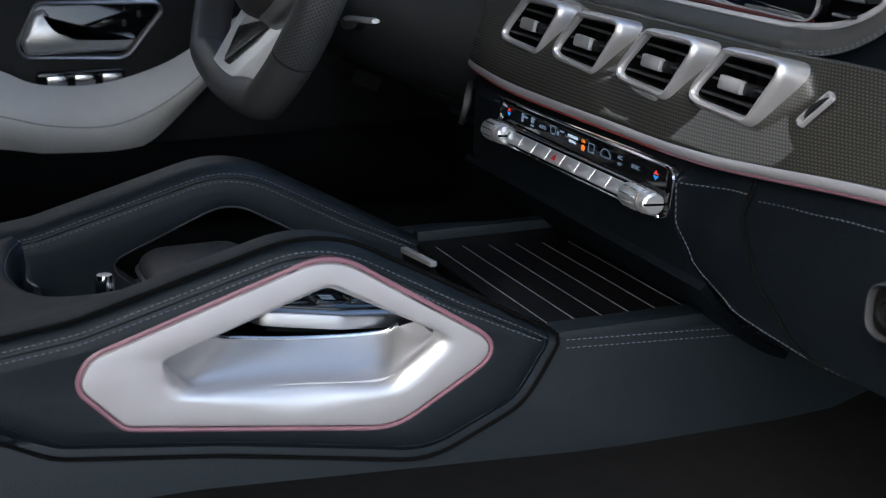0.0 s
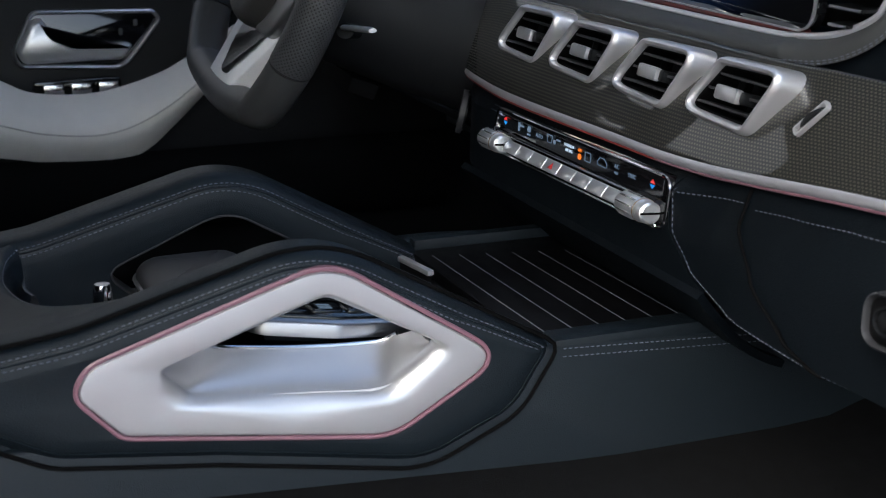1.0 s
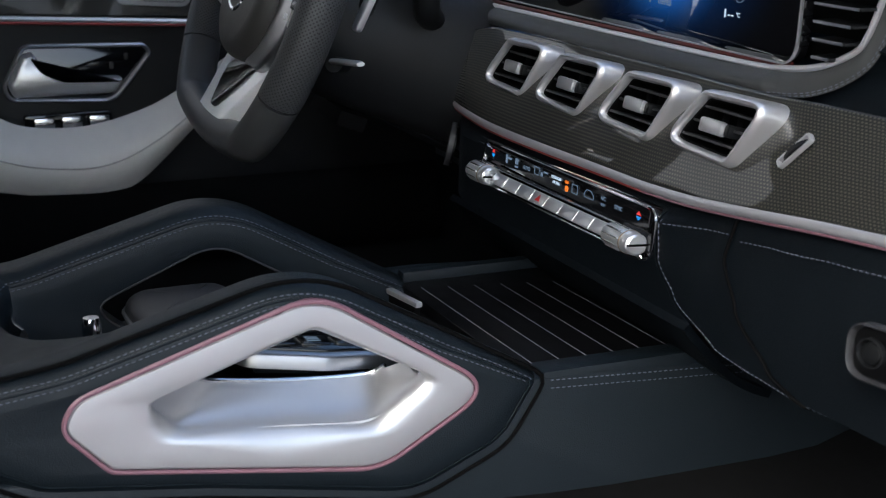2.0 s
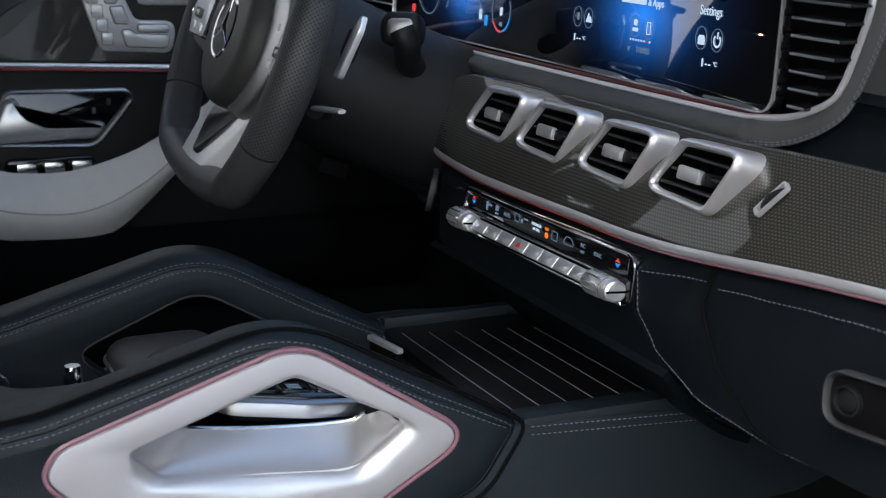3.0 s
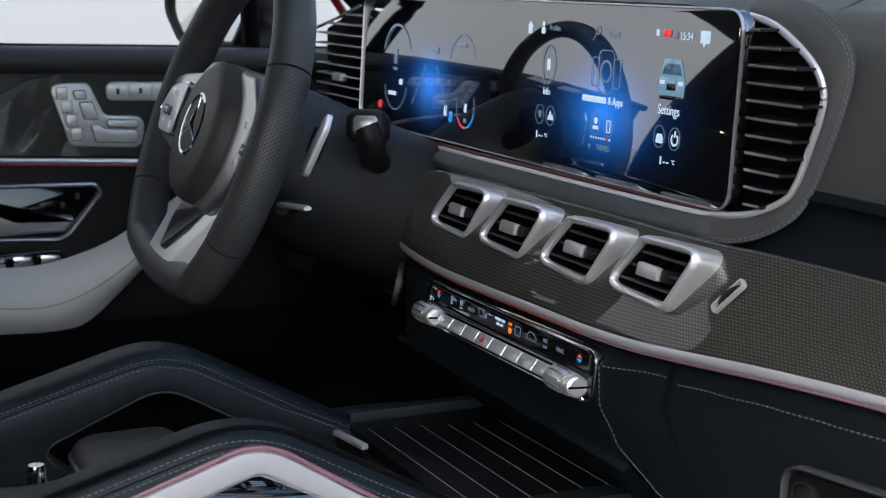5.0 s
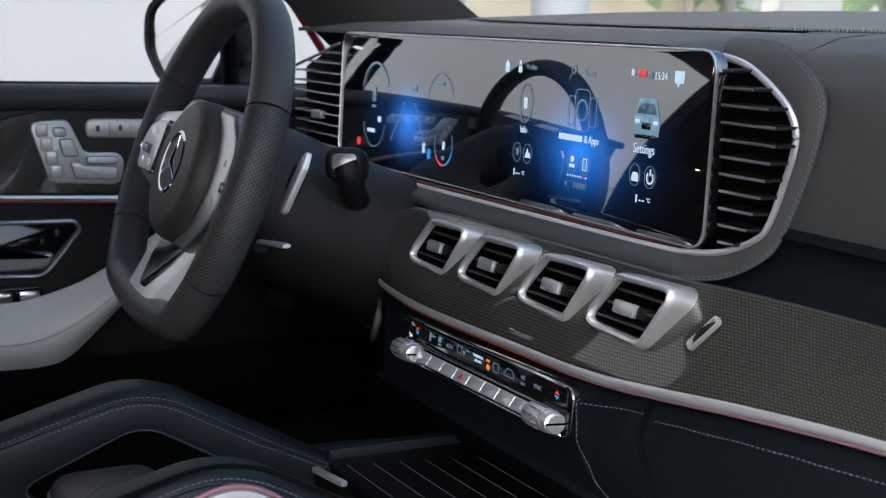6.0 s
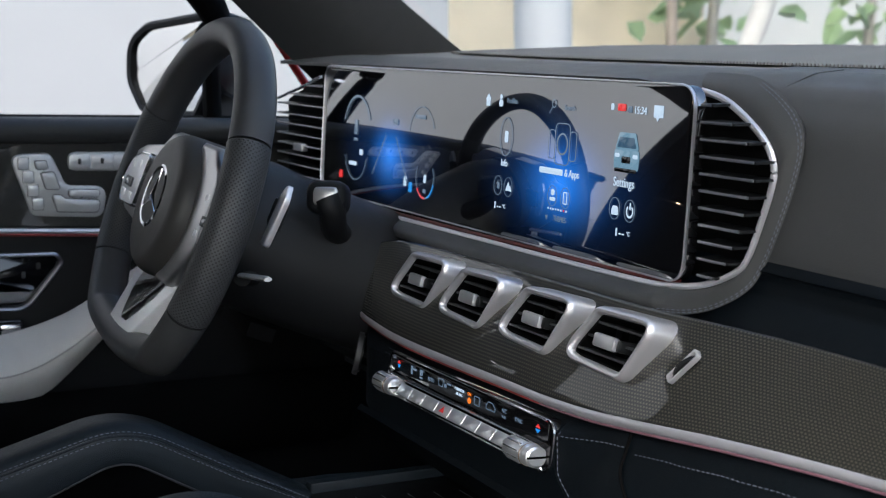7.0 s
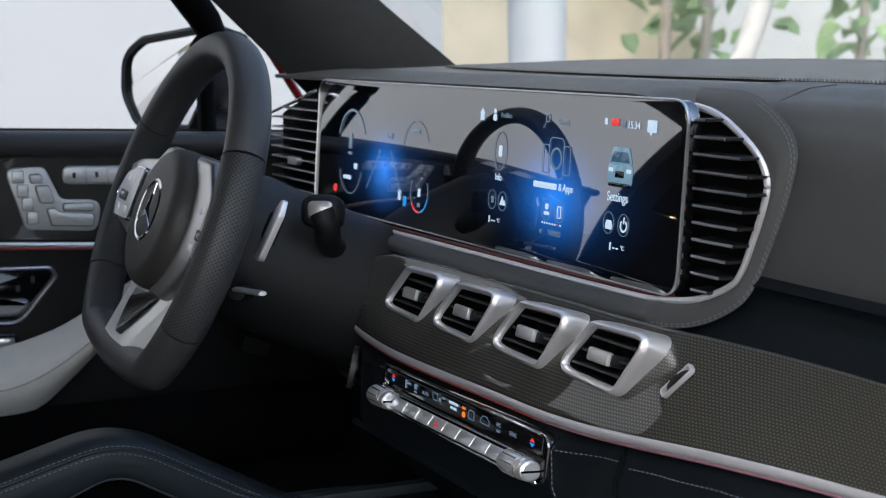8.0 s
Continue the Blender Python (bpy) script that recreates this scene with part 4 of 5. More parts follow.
for x0, x1 in ((0.004, 0.034), (CW - 0.046, CW - 0.014)):
    kn = part("knob", sweep([(x0, 0.0125, 0.008), (x0 + 0.002, 0.0125, 0.008), (x1 - 0.002, 0.0125, 0.008), (x1, 0.0125, 0.008)], 0.0105, 0.0105, 28, up=(0, 1, 0), taper=lambda k: 0.88 if k in (0.0, 1.0) else 1.0), toggle_metal, cl, "fluted chrome roller knob")
    part("knob_cap", sweep([(x1, 0.0125, 0.008), (x1 + 0.006, 0.0125, 0.008), (x1 + 0.0075, 0.0125, 0.008)], 0.0096, 0.0096, 24, up=(0, 1, 0), taper=lambda k: 1.0 if k < 0.9 else 0.8), toggle_metal, kn)
    part("knob_slot", box(x1 + 0.0068, x1 + 0.0080, 0.0115, 0.0135, 0.000, 0.0168), gap_black, kn)
    part("knob_band", sweep([(x1 - 0.0035, 0.0125, 0.008), (x1 - 0.0025, 0.0125, 0.008)], 0.0108, 0.0108, 24, up=(0, 1, 0)), surface("warm_band", (0.45, 0.33, 0.22), 0.3, 1.0), kn)
    for q in range(10):
        a = 2 * math.pi * q / 10
        part("flute", sweep([(x0 + 0.004, 0.0125 + 0.0105 * math.cos(a), 0.008 + 0.0105 * math.sin(a)), (x1 - 0.006, 0.0125 + 0.0105 * math.cos(a), 0.008 + 0.0105 * math.sin(a))], 0.0012, 0.0004, 6, up=(0, 1, 0.3)), chrome, kn)


def cl_on(x, y):
    return at2(x, y, 0.0006)


for x in (0.026, 0.284):
    flat("up_arrow", [Vector(p) for p in ((-.0036, .0006), (.0036, .0006), (0, .0042))], cl, ui_red, cl_on(x, 0.0345))
    flat("down_arrow", [Vector(p) for p in ((-.0036, -.0006), (0, -.0042), (.0036, -.0006))], cl, ui_blue, cl_on(x, 0.0345))
for x, y, w, h in ((0.054, 0.0345, 0.004, 0.009), (0.060, 0.036, 0.008, 0.002), (0.074, 0.036, 0.006, 0.006), (0.074, 0.0305, 0.006, 0.002), (0.123, 0.034, 0.004, 0.004), (0.130, 0.037, 0.007, 0.0018)):
    flat("symbol", rect(w, h, min(w, h) * 0.2), cl, ui_dim, cl_on(x, y))
part("defrost_symbol", ring(round_poly([(-.004, -.003), (.004, -.003), (.0055, .005), (-.0055, .005)], .001, 3), [(0, 0), (0, .0003), (.0007, .0003), (.0007, 0)]), ui_dim, cl, "", True, cl_on(0.1145, 0.0345))
part("defrost_symbol", ring(rect(0.010, 0.009, 0.001), [(0, 0), (0, .0003), (.0007, .0003), (.0007, 0)]), ui_dim, cl, "", True, cl_on(0.183, 0.0335))
caption("caption", "AUTO", 0.00558, cl, ui_dim, cl_on(0.0945, 0.0335), squeeze=0.85)
caption("caption", "PASSENGER", 0.00394, cl, ui_white, cl_on(0.150, 0.0365), squeeze=0.85)
caption("caption", "AIR BAG", 0.00394, cl, ui_white, cl_on(0.150, 0.0318), squeeze=0.85)
caption("caption", "ON", 0.00451, cl, ui_orange, cl_on(0.1685, 0.0367), squeeze=0.85)
flat("warning_symbol", circle(0.003, 12), cl, ui_orange, cl_on(0.1685, 0.0305))
part("recirculate_symbol", ring(round_poly([(-.008, -.003), (.008, -.003), (.008, .001), (.003, .005), (-.004, .005), (-.008, .001)], .0015, 3), [(0, 0), (0, .0003), (.0007, .0003), (.0007, 0)]), ui_dim, cl, "", True, cl_on(0.207, 0.0335))
caption("caption", "A/C", 0.00558, cl, ui_dim, cl_on(0.230, 0.0362), squeeze=0.85)
caption("caption", "REST", 0.00344, cl, ui_dim, cl_on(0.230, 0.0302), squeeze=0.85)
caption("caption", "SYNC", 0.00558, cl, ui_dim, cl_on(0.254, 0.0335), squeeze=0.85)

start = thing("start_button", "round engine start button in a chrome ring", "button", facing_rear((-0.291, -0.063, 0.967), 12, -24))
part("ring", ring(circle(0.021, 32), [(0, -.004), (0, .0006), (.0006, .0012), (.0012, .0006), (.0014, -.004)]), plastic_grey, start)
part("cap", disc(0.0178, 0.006), tray_black, start)

glove = thing("glovebox_handle", "recessed glovebox handle in a chrome oval", "handle", facing_rear((0.3885, -0.0735, 0.9685), 4, 9) @ Matrix.Rotation(radians(2), 4, "Z") @ Matrix.Diagonal((0.95, 0.82, 1, 1)))
gl = round_poly([(-.046, -.018), (.055, -.020), (.055, .022), (-.046, .022)], .016, 8)
part("bezel", ring(gl, [(-.0006, -.006), (-.0003, .001), (.0008, .0018), (.0016, .0006), (.0018, -.006)]), plastic_grey, glove)
part("dish", plate(inset(gl, .003), .004, .0005, -.002), tray_black, glove)
part("lock_ring", ring(circle(0.011, 24), [(0, -.003), (0, .0008), (.0015, .0012), (.0025, -.003)]), plastic_dark, glove, m=at2(-0.028, 0.002, 0))
part("lock", disc(0.0075, 0.003), plastic_dark, glove, m=at2(-0.028, 0.002, 0))

# ---- centre console ----
con = thing("centre_console", "black leather centre console with arched grab handles", "console")
ARCH = round_poly([(-.70, .878), (-.555, .872), (-.508, .847), (-.40, .832), (-.256, .805), (-.186, .836), (-.157, .882), (-.331, .9785), (-.49, .934), (-.70, .908)], [.01, .05, .05, .10, .07, .05, .010, .10, .12, .02], 10)
SILV = round_poly([(-.492, .894), (-.463, .863), (-.283, .836), (-.203, .882), (-.326, .9615), (-.482, .911)], [.016, .012, .05, .016, .05, .02], 8)
HOLE = round_poly([(-.440, .903), (-.417, .880), (-.287, .866), (-.246, .8955), (-.328, .9395)], [.006, .014, .03, .006, .014], 6)
HOLE_FAR = round_poly([(-.440, .900), (-.400, .865), (-.270, .860), (-.250, .893), (-.337, .9430)], [.012, .012, .012, .020, .045], 6)


def polar(loop, c, n=288):
    """The loop resampled at even angles round c."""
    out, k = [], len(loop)
    for i in range(n):
        a = 2 * math.pi * i / n
        d = Vector((math.cos(a), math.sin(a)))
        best = None
        for j in range(k):
            p, q = loop[j] - c, loop[(j + 1) % k] - c
            e = q - p
            den = d.x * e.y - d.y * e.x
            if abs(den) < 1e-12:
                continue
            t = (p.x * e.y - p.y * e.x) / den
            s = (p.x * d.y - p.y * d.x) / den
            if t > 0 and -1e-6 <= s <= 1 + 1e-6:
                best = t if best is None else max(best, t)
        out.append(c + d * (best or 0.01))
    return out


CEN = Vector((-0.345, 0.897))


def pad_inset(loop, d):
    """Inset for the handle's outline, drawn towards its middle round the pointed front end."""
    out = []
    for p, q in zip(loop, inset(loop, d)):
        n, r = (q - p).normalized() if d else Vector((0, 0)), (CEN - p).normalized()
        k = min(max((p.x + 0.27) / 0.07, 0), 1)
        k = k * k * (3 - 2 * k)
        out.append(q.lerp(p + r * (d / max(n.dot(r), 0.62) if d else 0.0), k))
    return out


ROLL = 0.019


def roll_drop(d):
    """How far the padded rim falls back at a distance d from its outline, with a sewn groove."""
    d = min(d, ROLL)
    return ROLL * (1 - math.sin(math.acos(1 - d / ROLL)))


def arch_side(outer, hole, x_face, x_back, side):
    """A padded side with a rounded, sewn rim; side 1 faces right, -1 left."""
    o, h = polar(outer, CEN), polar(hole, CEN)
    t = abs(x_face - x_back)

    def lift(loop, d):
        return [Vector((x_face - side * d, p.x, p.y)) for p in loop]
    loops = [lift(o, t)]
    for d in (0.0, 0.0006, 0.0022, 0.0045, 0.0072):
        loops.append(lift(pad_inset(o, d), roll_drop(d)))
    for d, dip in ((0.0090, 0.0001), (0.0096, 0.0013), (0.0106, 0.0015), (0.0112, 0.0002)):
        loops.append(lift(pad_inset(o, d), roll_drop(d) + dip))
    loops.append(lift(pad_inset(o, 0.0185), 0.0))
    for k in (0.25, 0.5, 0.75):
        loops.append(lift([p.lerp(q, k) for p, q in zip(pad_inset(o, 0.0185), h)], 0.0))
    loops += [lift(h, 0.001), lift(inset(h, -0.001), 0.004), lift(h, t)]
    return stack(loops, cyclic=True)


part("grab_handle", arch_side(ARCH, [p for p in SILV], 0.1195, 0.088, 1), leather, con, "padded black leather grab handle")
FAR = Matrix.Translation((0, 0.007, -0.0085))
part("grab_handle", arch_side(ARCH, HOLE_FAR, -0.137, -0.175, 1), leather, con, "padded black leather grab handle", True, FAR)


def along_top(d, n=220):
    """The handle's upper edge from front to back, inset by d."""
    lp = pad_inset(polar(ARCH, CEN, 720), d)
    k0 = max(range(720), key=lambda i: lp[i].x if lp[i].y > 0.87 else -9)
    out = []
    for i in range(k0, k0 + 420):
        p = lp[i % 720]
        out.append(p)
        if p.x < -0.66:
            break
    return out


for d in (0.0074, 0.0132):
    part("stitching", stitches([Vector((0.1198 - roll_drop(d), p.x, p.y)) for p in along_top(d)], (1, 0, 0.4)), thread, con, "grey contrast stitching")
    part("stitching", stitches([Vector((-0.1367 - roll_drop(d), p.x, p.y)) for p in along_top(d)], (1, 0, 0.4)), thread, con, "grey contrast stitching", True, FAR)
part("hole_piping", sweep([Vector((-0.1372, p.x, p.y)) for p in inset(polar(HOLE_FAR, CEN, 160), 0.0006)], 0.0009, 0.0009, 6, closed=True, up=(1, 0, 0)), plastic_grey, con, "thin edge round the grip opening", True, FAR)

part("seam", sweep([Vector((0.1150, p.x, p.y)) for p in inset(polar(ARCH, CEN, 240), -0.0012)], 0.0016, 0.0016, 6, closed=True, up=(1, 0, 0)), gap_black, con, "dark seam under the grab handle")

# silver insert with its scooped opening
so, ho = polar(SILV, CEN), polar(HOLE, CEN)
def soft_edge(d, x):
    """The insert's inner edge: crisp along the top of the opening, softly rolled along its foot."""
    out = []
    for p, q in zip(so, ho):
        w = min(max((0.900 - q.y) / 0.014, 0.0), 1.0)
        w = 0.22 + 0.78 * w * w * (3 - 2 * w)
        g = p.lerp(q, 1 - min(d * w / max((p - q).length, 1e-4), 0.8))
        out.append(Vector((0.1203 - (0.1203 - x) * (0.35 + 0.65 * w), g.x, g.y)))
    return out


part("silver_insert", stack([[Vector((x, p.x, p.y)) for p in lp] for lp, x in ((so, 0.112), (so, 0.1190), (inset(so, 0.0012), 0.1203), (inset(so, 0.004), 0.1205))] + [soft_edge(0.018, 0.1205), soft_edge(0.0135, 0.1203), soft_edge(0.009, 0.1192), soft_edge(0.005, 0.1173), soft_edge(0.002, 0.1148), soft_edge(0.0, 0.1122), [Vector((0.1060, p.x, p.y)) for p in ho]], cyclic=True), silver, con, "brushed satin silver insert")
part("rose_edge", stack([[Vector((x, p.x, p.y)) for p in lp] for lp, x in ((inset(so, -0.0036), 0.114), (inset(so, -0.0034), 0.1200), (inset(so, -0.0022), 0.1208), (inset(so, -0.0006), 0.1206), (inset(so, 0.0), 0.114))], cyclic=True), pink_trim, con, "thin rose coloured edge")
scoop_out = smooth_line([(0.1150, -.441, .9045), (0.1135, -.430, .889), (0.1125, -.412, .8790), (0.1122, -.345, .8730), (0.1125, -.292, .8685), (0.1135, -.266, .8785), (0.1150, -.246, .897)], 8)
scoop_in = smooth_line([(0.106, -.4200, .9115), (0.094, -.4050, .9065), (0.074, -.3840, .8950), (0.066, -.332, .8855), (0.066, -.278, .8822), (0.074, -.2625, .8895), (0.098, -.2565, .9010)], 8)


def scoop(i, v):
    p = scoop_out[i].lerp(scoop_in[i], v)
    return p + Vector((-0.005, 0, -0.0055)) * math.sin(math.pi * v ** 0.8)


part("scoop", sheet(scoop, list(range(len(scoop_out))), steps(0, 1, 10), 0.003), silver, con, "satin silver scoop into the grip")
part("scoop_lip", sweep([p + Vector((-0.001, 0, 0.001)) for p in scoop_in[10:-8]], 0.0016, 0.0016, 8), chrome_soft, con, "bright lip of the scoop")
part("inner_lining", sheet(lambda i, v: scoop_in[i] + Vector((-0.003 - 0.05 * v, 0, -0.03 * v)), list(range(17, len(scoop_in) - 10)), steps(0, 1, 4), 0.003), gap_black, con)

# side, front ledge and tray
SIDE = round_poly([(-.95, .60), (.30, .60), (.30, .80), (.11, .868), (-.135, .8815), (-.175, .8815), (-.22, .86), (-.95, .86)], [.0, .0, .02, .02, .01, .01, .03, .0], 4)
part("side_panel", plate(SIDE, 0.02, 0.004), leather, con, "smooth black leather side panel", True, facing_right((0.1135, 0, 0)))
part("side_panel", plate(SIDE, 0.02, 0.004), leather, con, "smooth black leather side panel", True, facing_right((-0.170, 0, 0)))
part("front_ledge", box(0.088, 0.1125, -0.158, 0.05, 0.872, 0.8845, 0.004), leather, con)
part("front_ledge", box(-0.162, -0.148, -0.165, 0.02, 0.872, 0.888, 0.003), leather, con)
for dz in (0.0045, 0.0105):
    part("stitching", stitches([Vector((0.1140, y, 0.8830 - 0.06 * (y + 0.155) - dz)) for y in steps(-0.155, 0.02, 20)], (1, 0, 0)), thread, con, "grey contrast stitching")
part("tray", box(-0.150, 0.090, -0.168, 0.02, 0.868, 0.879, 0.002), tray_black, con, "smooth black tray lid")
for k in range(7):
    y = -0.1508 + 0.0225 * k
    part("inlay_line", sweep([(-0.128 + 0.005 * k, y - 0.005, 0.8791), (0.0, y - 0.002, 0.8791), (0.083 + 0.002 * k, y, 0.8791)], 0.0005, 0.0004, 6), silver_dark, con, "thin inlaid metal line")
part("deck", box(-0.138, 0.075, -0.60, -0.16, 0.850, 0.868, 0.004), plastic_dark, con)
WELL_Y = [(-.172, -.452), (-.155, -.488), (-.10, -.508), (-.03, -.499), (.03, -.474), (.075, -.437), (.108, -.395)]
ARCH_TOP = [(-.98, .901), (-.70, .908), (-.60, .916), (-.52, .927), (-.46, .941), (-.40, .9575), (-.36, .967)]


def block_z(x, y):
    """Height of the leather between the two handles behind the well."""
    k = min(max((x + 0.150) / 0.25, 0), 1)
    near, far = smooth_at(ARCH_TOP, y, 0.03), smooth_at(ARCH_TOP, y - 0.007, 0.03) - 0.0085
    return far + (near - far) * k * k * (3 - 2 * k) - 0.0015 - 0.010 * math.sin(math.pi * k)


def block_face(u, v):
    x = -0.172 + 0.280 * u
    yf = smooth_at(WELL_Y, x, 0.03)
    if v >= 1.0:
        y = yf - 0.014 + (v - 1.0) * (-0.956 - yf)
        return Vector((x, y, block_z(x, y)))
    zt = block_z(x, yf - 0.014)
    if v >= 0.5:
        a = (v - 0.5) * math.pi
        return Vector((x, yf - 0.014 * (1 - math.cos(a)), zt - 0.014 * (1 - math.sin(a))))
    foot = 0.858 + (zt - 0.016 - 0.858) * min(max((x - 0.030) / 0.035, 0), 1)
    return Vector((x, yf + 0.004 * (1 - 2 * v), foot + (zt - 0.014 - foot) * 2 * v))


part("armrest_block", sheet(block_face, steps(0, 1, 40), [0.0, 0.25] + steps(0.5, 1.0, 8) + [1.04, 1.1, 1.2, 1.4, 1.7, 2.0]), leather, con, "black leather roll round the rear of the well")
part("armrest_core", box(-0.160, 0.108, -0.97, -0.525, 0.70, 0.895, 0.010), leather, con)
part("stitching", stitches([block_face(u, 0.80) for u in steps(0.04, 0.62, 60)], (0, 0.7, 0.7), off=0.0004), thread, con, "grey contrast stitching")
part("cup_bezel", sweep(smooth_line([(-0.150, -0.484, 0.884), (-0.128, -0.492, 0.884), (-0.104, -0.494, 0.884), (-0.085, -0.490, 0.884)], 6), 0.004, 0.013, 10), chrome_soft, con, "chrome edge of the cup holder")

latch = thing("tray_latch", "slim satin silver tray latch bar", "latch", Matrix.Translation((-0.0627, -0.1966, 0.8945)) @ Matrix.Rotation(radians(9.6), 4, "Z"))
part("bar", box(-0.024, 0.024, -0.0030, 0.0030, -0.0030, 0.0015, 0.0012), silver, latch)
part("stem", box(-0.020, 0.020, -0.0026, 0.0026, -0.026, -0.003), gap_black, latch)

knob = thing("controller_dial", "small chrome controller dial on a black stem", "dial", Matrix.Translation((-0.012, -0.451, 0.868)) @ Matrix.Diagonal((0.72, 0.72, 1.0, 1)))
part("stem", sweep([(0, 0, 0), (0, 0, 0.030)], 0.014, seg=20, up=(0, 1, 0)), gloss_black, knob)
part("cap", sweep([(0, 0, 0.030), (0, 0, 0.034), (0, 0, 0.050), (0, 0, 0.055)], 0.0095, seg=24, up=(0, 1, 0), taper=lambda k: 0.8 if k in (0.0, 1.0) else 1.0), chrome, knob, "chrome cap")
part("collar", ring(circle(0.016, 28), [(0, .026), (0, .031), (.002, .033), (.005, .031), (.005, .026)]), chrome, knob)


def palm_rest():
    p = thing("palm_rest", "rounded dark leather palm rest over the touchpad", "palm rest", Matrix.Translation((-0.080, -0.366, 0.859)))
    lp = round_poly([(-.048, -.045), (.048, -.045), (.050, .042), (-.050, .042)], .026, 8)
    loops = [v3(inset(lp, 0.004), 0.0), v3(lp, 0.02)]
    for a in steps(0, 90, 6):
        d = 0.022 * (1 - math.cos(radians(a)))
        loops.append([Vector((q.x, q.y, 0.036 + 0.014 * math.sin(radians(a)))) for q in inset(lp, d)])
    loops.append([Vector((q.x * 0.2, q.y * 0.2, 0.0515)) for q in lp])
    part("cushion", stack(loops), plastic_grey, p, "soft grey-black cushion")
    part("touch_plate", plate(circle(0.011, 28, 0.017), 0.004, 0.001), surface("copper_plate", (0.62, 0.42, 0.32), 0.25, 1.0, vary=0.05), p, "copper tinted metal plate", True, Matrix.Translation((0.030, -0.036, 0.036)) @ Matrix.Rotation(radians(48), 4, "X"))
    part("edge_trim", sweep([Vector((q.x, q.y, 0.034)) for q in inset(lp, -0.0005)], 0.002, 0.002, 8, closed=True), silver_dark, p)


palm_rest()
pod = thing("control_pod", "black touchpad pod with buttons and silver edge", "control pod", axes_matrix((0.030, -0.300, 0.899), (1, 0, 0), (0, 0.993, -0.12), (0, 0.12, 0.993)))
pl = round_poly([(-.07, -.075), (.020, -.060), (.030, .0), (.024, .062), (-.07, .070)], [.01, .02, .03, .015, .01], 6)
part("body", plate(pl, 0.012, 0.003), silver_dark, pod, "silver edged pod body")
part("panel", plate(inset(pl, 0.006), 0.003, 0.001, 0.0022), gloss_black, pod)
for y in (-0.030, -0.004, 0.022):
    b = part("button", plate(rect(0.020, 0.023, 0.003), 0.002, 0.0006, 0.0), gloss_black, pod, "", True, at2(0.004, y, 0.0036))
    for dy in (-0.004, 0.0, 0.004):
        flat("mark", rect(0.0016, 0.010), b, ui_dim, at2(dy, 0, 0.0003))
part("under_tray", box(-0.07, 0.030, -0.075, 0.070, -0.035, -0.030, 0.002), gloss_black, pod)

# ---- steering wheel ----
WH = facing_rear((-0.3514, -0.2232, 1.1154), 20.5) @ Matrix.Rotation(radians(-3), 4, "Z")
wheel = thing("steering_wheel", "black leather flat-bottomed sports steering wheel", "steering wheel", WH)
WR = 0.1690


def rim_point(deg):
    a = radians(deg)
    x, y = WR * math.cos(a), WR * math.sin(a)
    if y < -0.129:
        y = -0.129 + (y + 0.129) * 0.25
    return Vector((x, y, 0))


def rim_piece(name, a0, a1, mat, label, k=1.0):
    part(name, sweep([rim_point(a) for a in steps(a0, a1, 44)], 0.0165 * k, 0.0195 * k, 20, up=(0, 0, 1), uv=True), mat, wheel, label)


rim_piece("rim_top", 27, 153, leather_smooth, "smooth leather upper rim")
rim_piece("rim_grip", -28, 26.4, perf, "perforated leather grip", 1.02)
rim_piece("rim_grip", 153.6, 208, perf, "perforated leather grip", 1.02)
rim_piece("rim_bottom", 208.6, 331.4, leather_smooth, "smooth leather flat lower rim")
for a in (26.7, 153.3, 208.3, -28.3):
    part("seam", sweep([rim_point(a - 0.25), rim_point(a + 0.25)], 0.0150, 0.0180, 20), gap_black, wheel)
HUB = [p + Vector((0.003, -0.003)) for p in circle(0.069, 56)]
hub_loops = [v3(HUB, -0.045), v3(HUB, 0.002)]
for a in steps(0, 90, 7):
    hub_loops.append([Vector((q.x, q.y, 0.002 + 0.020 * math.sin(radians(a)))) for q in inset(HUB, 0.015 * (1 - math.cos(radians(a))))])
hub_loops.append([Vector((q.x * 0.2, q.y * 0.2, 0.0232)) for q in HUB])
hub = part("airbag_cover", stack(hub_loops), airbag_skin, wheel, "black airbag cover")
part("bezel", ring(circle(0.030, 40), [(-.001, .018), (-.001, .0228), (.0010, .0240), (.0032, .0234), (.0036, .018)]), chrome, hub, "round chrome emblem ring")
part("emblem_disc", disc(0.0275, 0.004), plastic_dark, hub, "", True, at2(0, 0, 0.0228))
for k in range(3):
    part("emblem_blade", stack([[Vector(p) for p in ((-.0042, 0, 0), (.0042, 0, 0), (.0004, .0272, 0), (-.0004, .0272, 0))], [Vector(p) for p in ((-.0004, 0, .003), (.0004, 0, .003), (.0001, .0268, .0008), (-.0001, .0268, .0008))]]), chrome, hub, "", True, Matrix.Translation((0, 0, 0.0228)) @ Matrix.Rotation(radians(120 * k), 4, "Z"))
flat("airbag_mark", rect(0.010, 0.002), hub, gap_black, at2(0.030, 0.012, 0.0212, 20))
flat("airbag_mark", rect(0.016, 0.0022), hub, plastic_grey, at2(-0.004, -0.052, 0.0212))
part("hub_back", plate(round_poly([(-.112, -.034), (-.062, -.072), (.062, -.072), (.112, -.034), (.120, .036), (.076, .064), (-.076, .064), (-.120, .036)], .032, 8), 0.026, 0.007, 0.004), satin_metal, wheel, "satin silver hub shell")
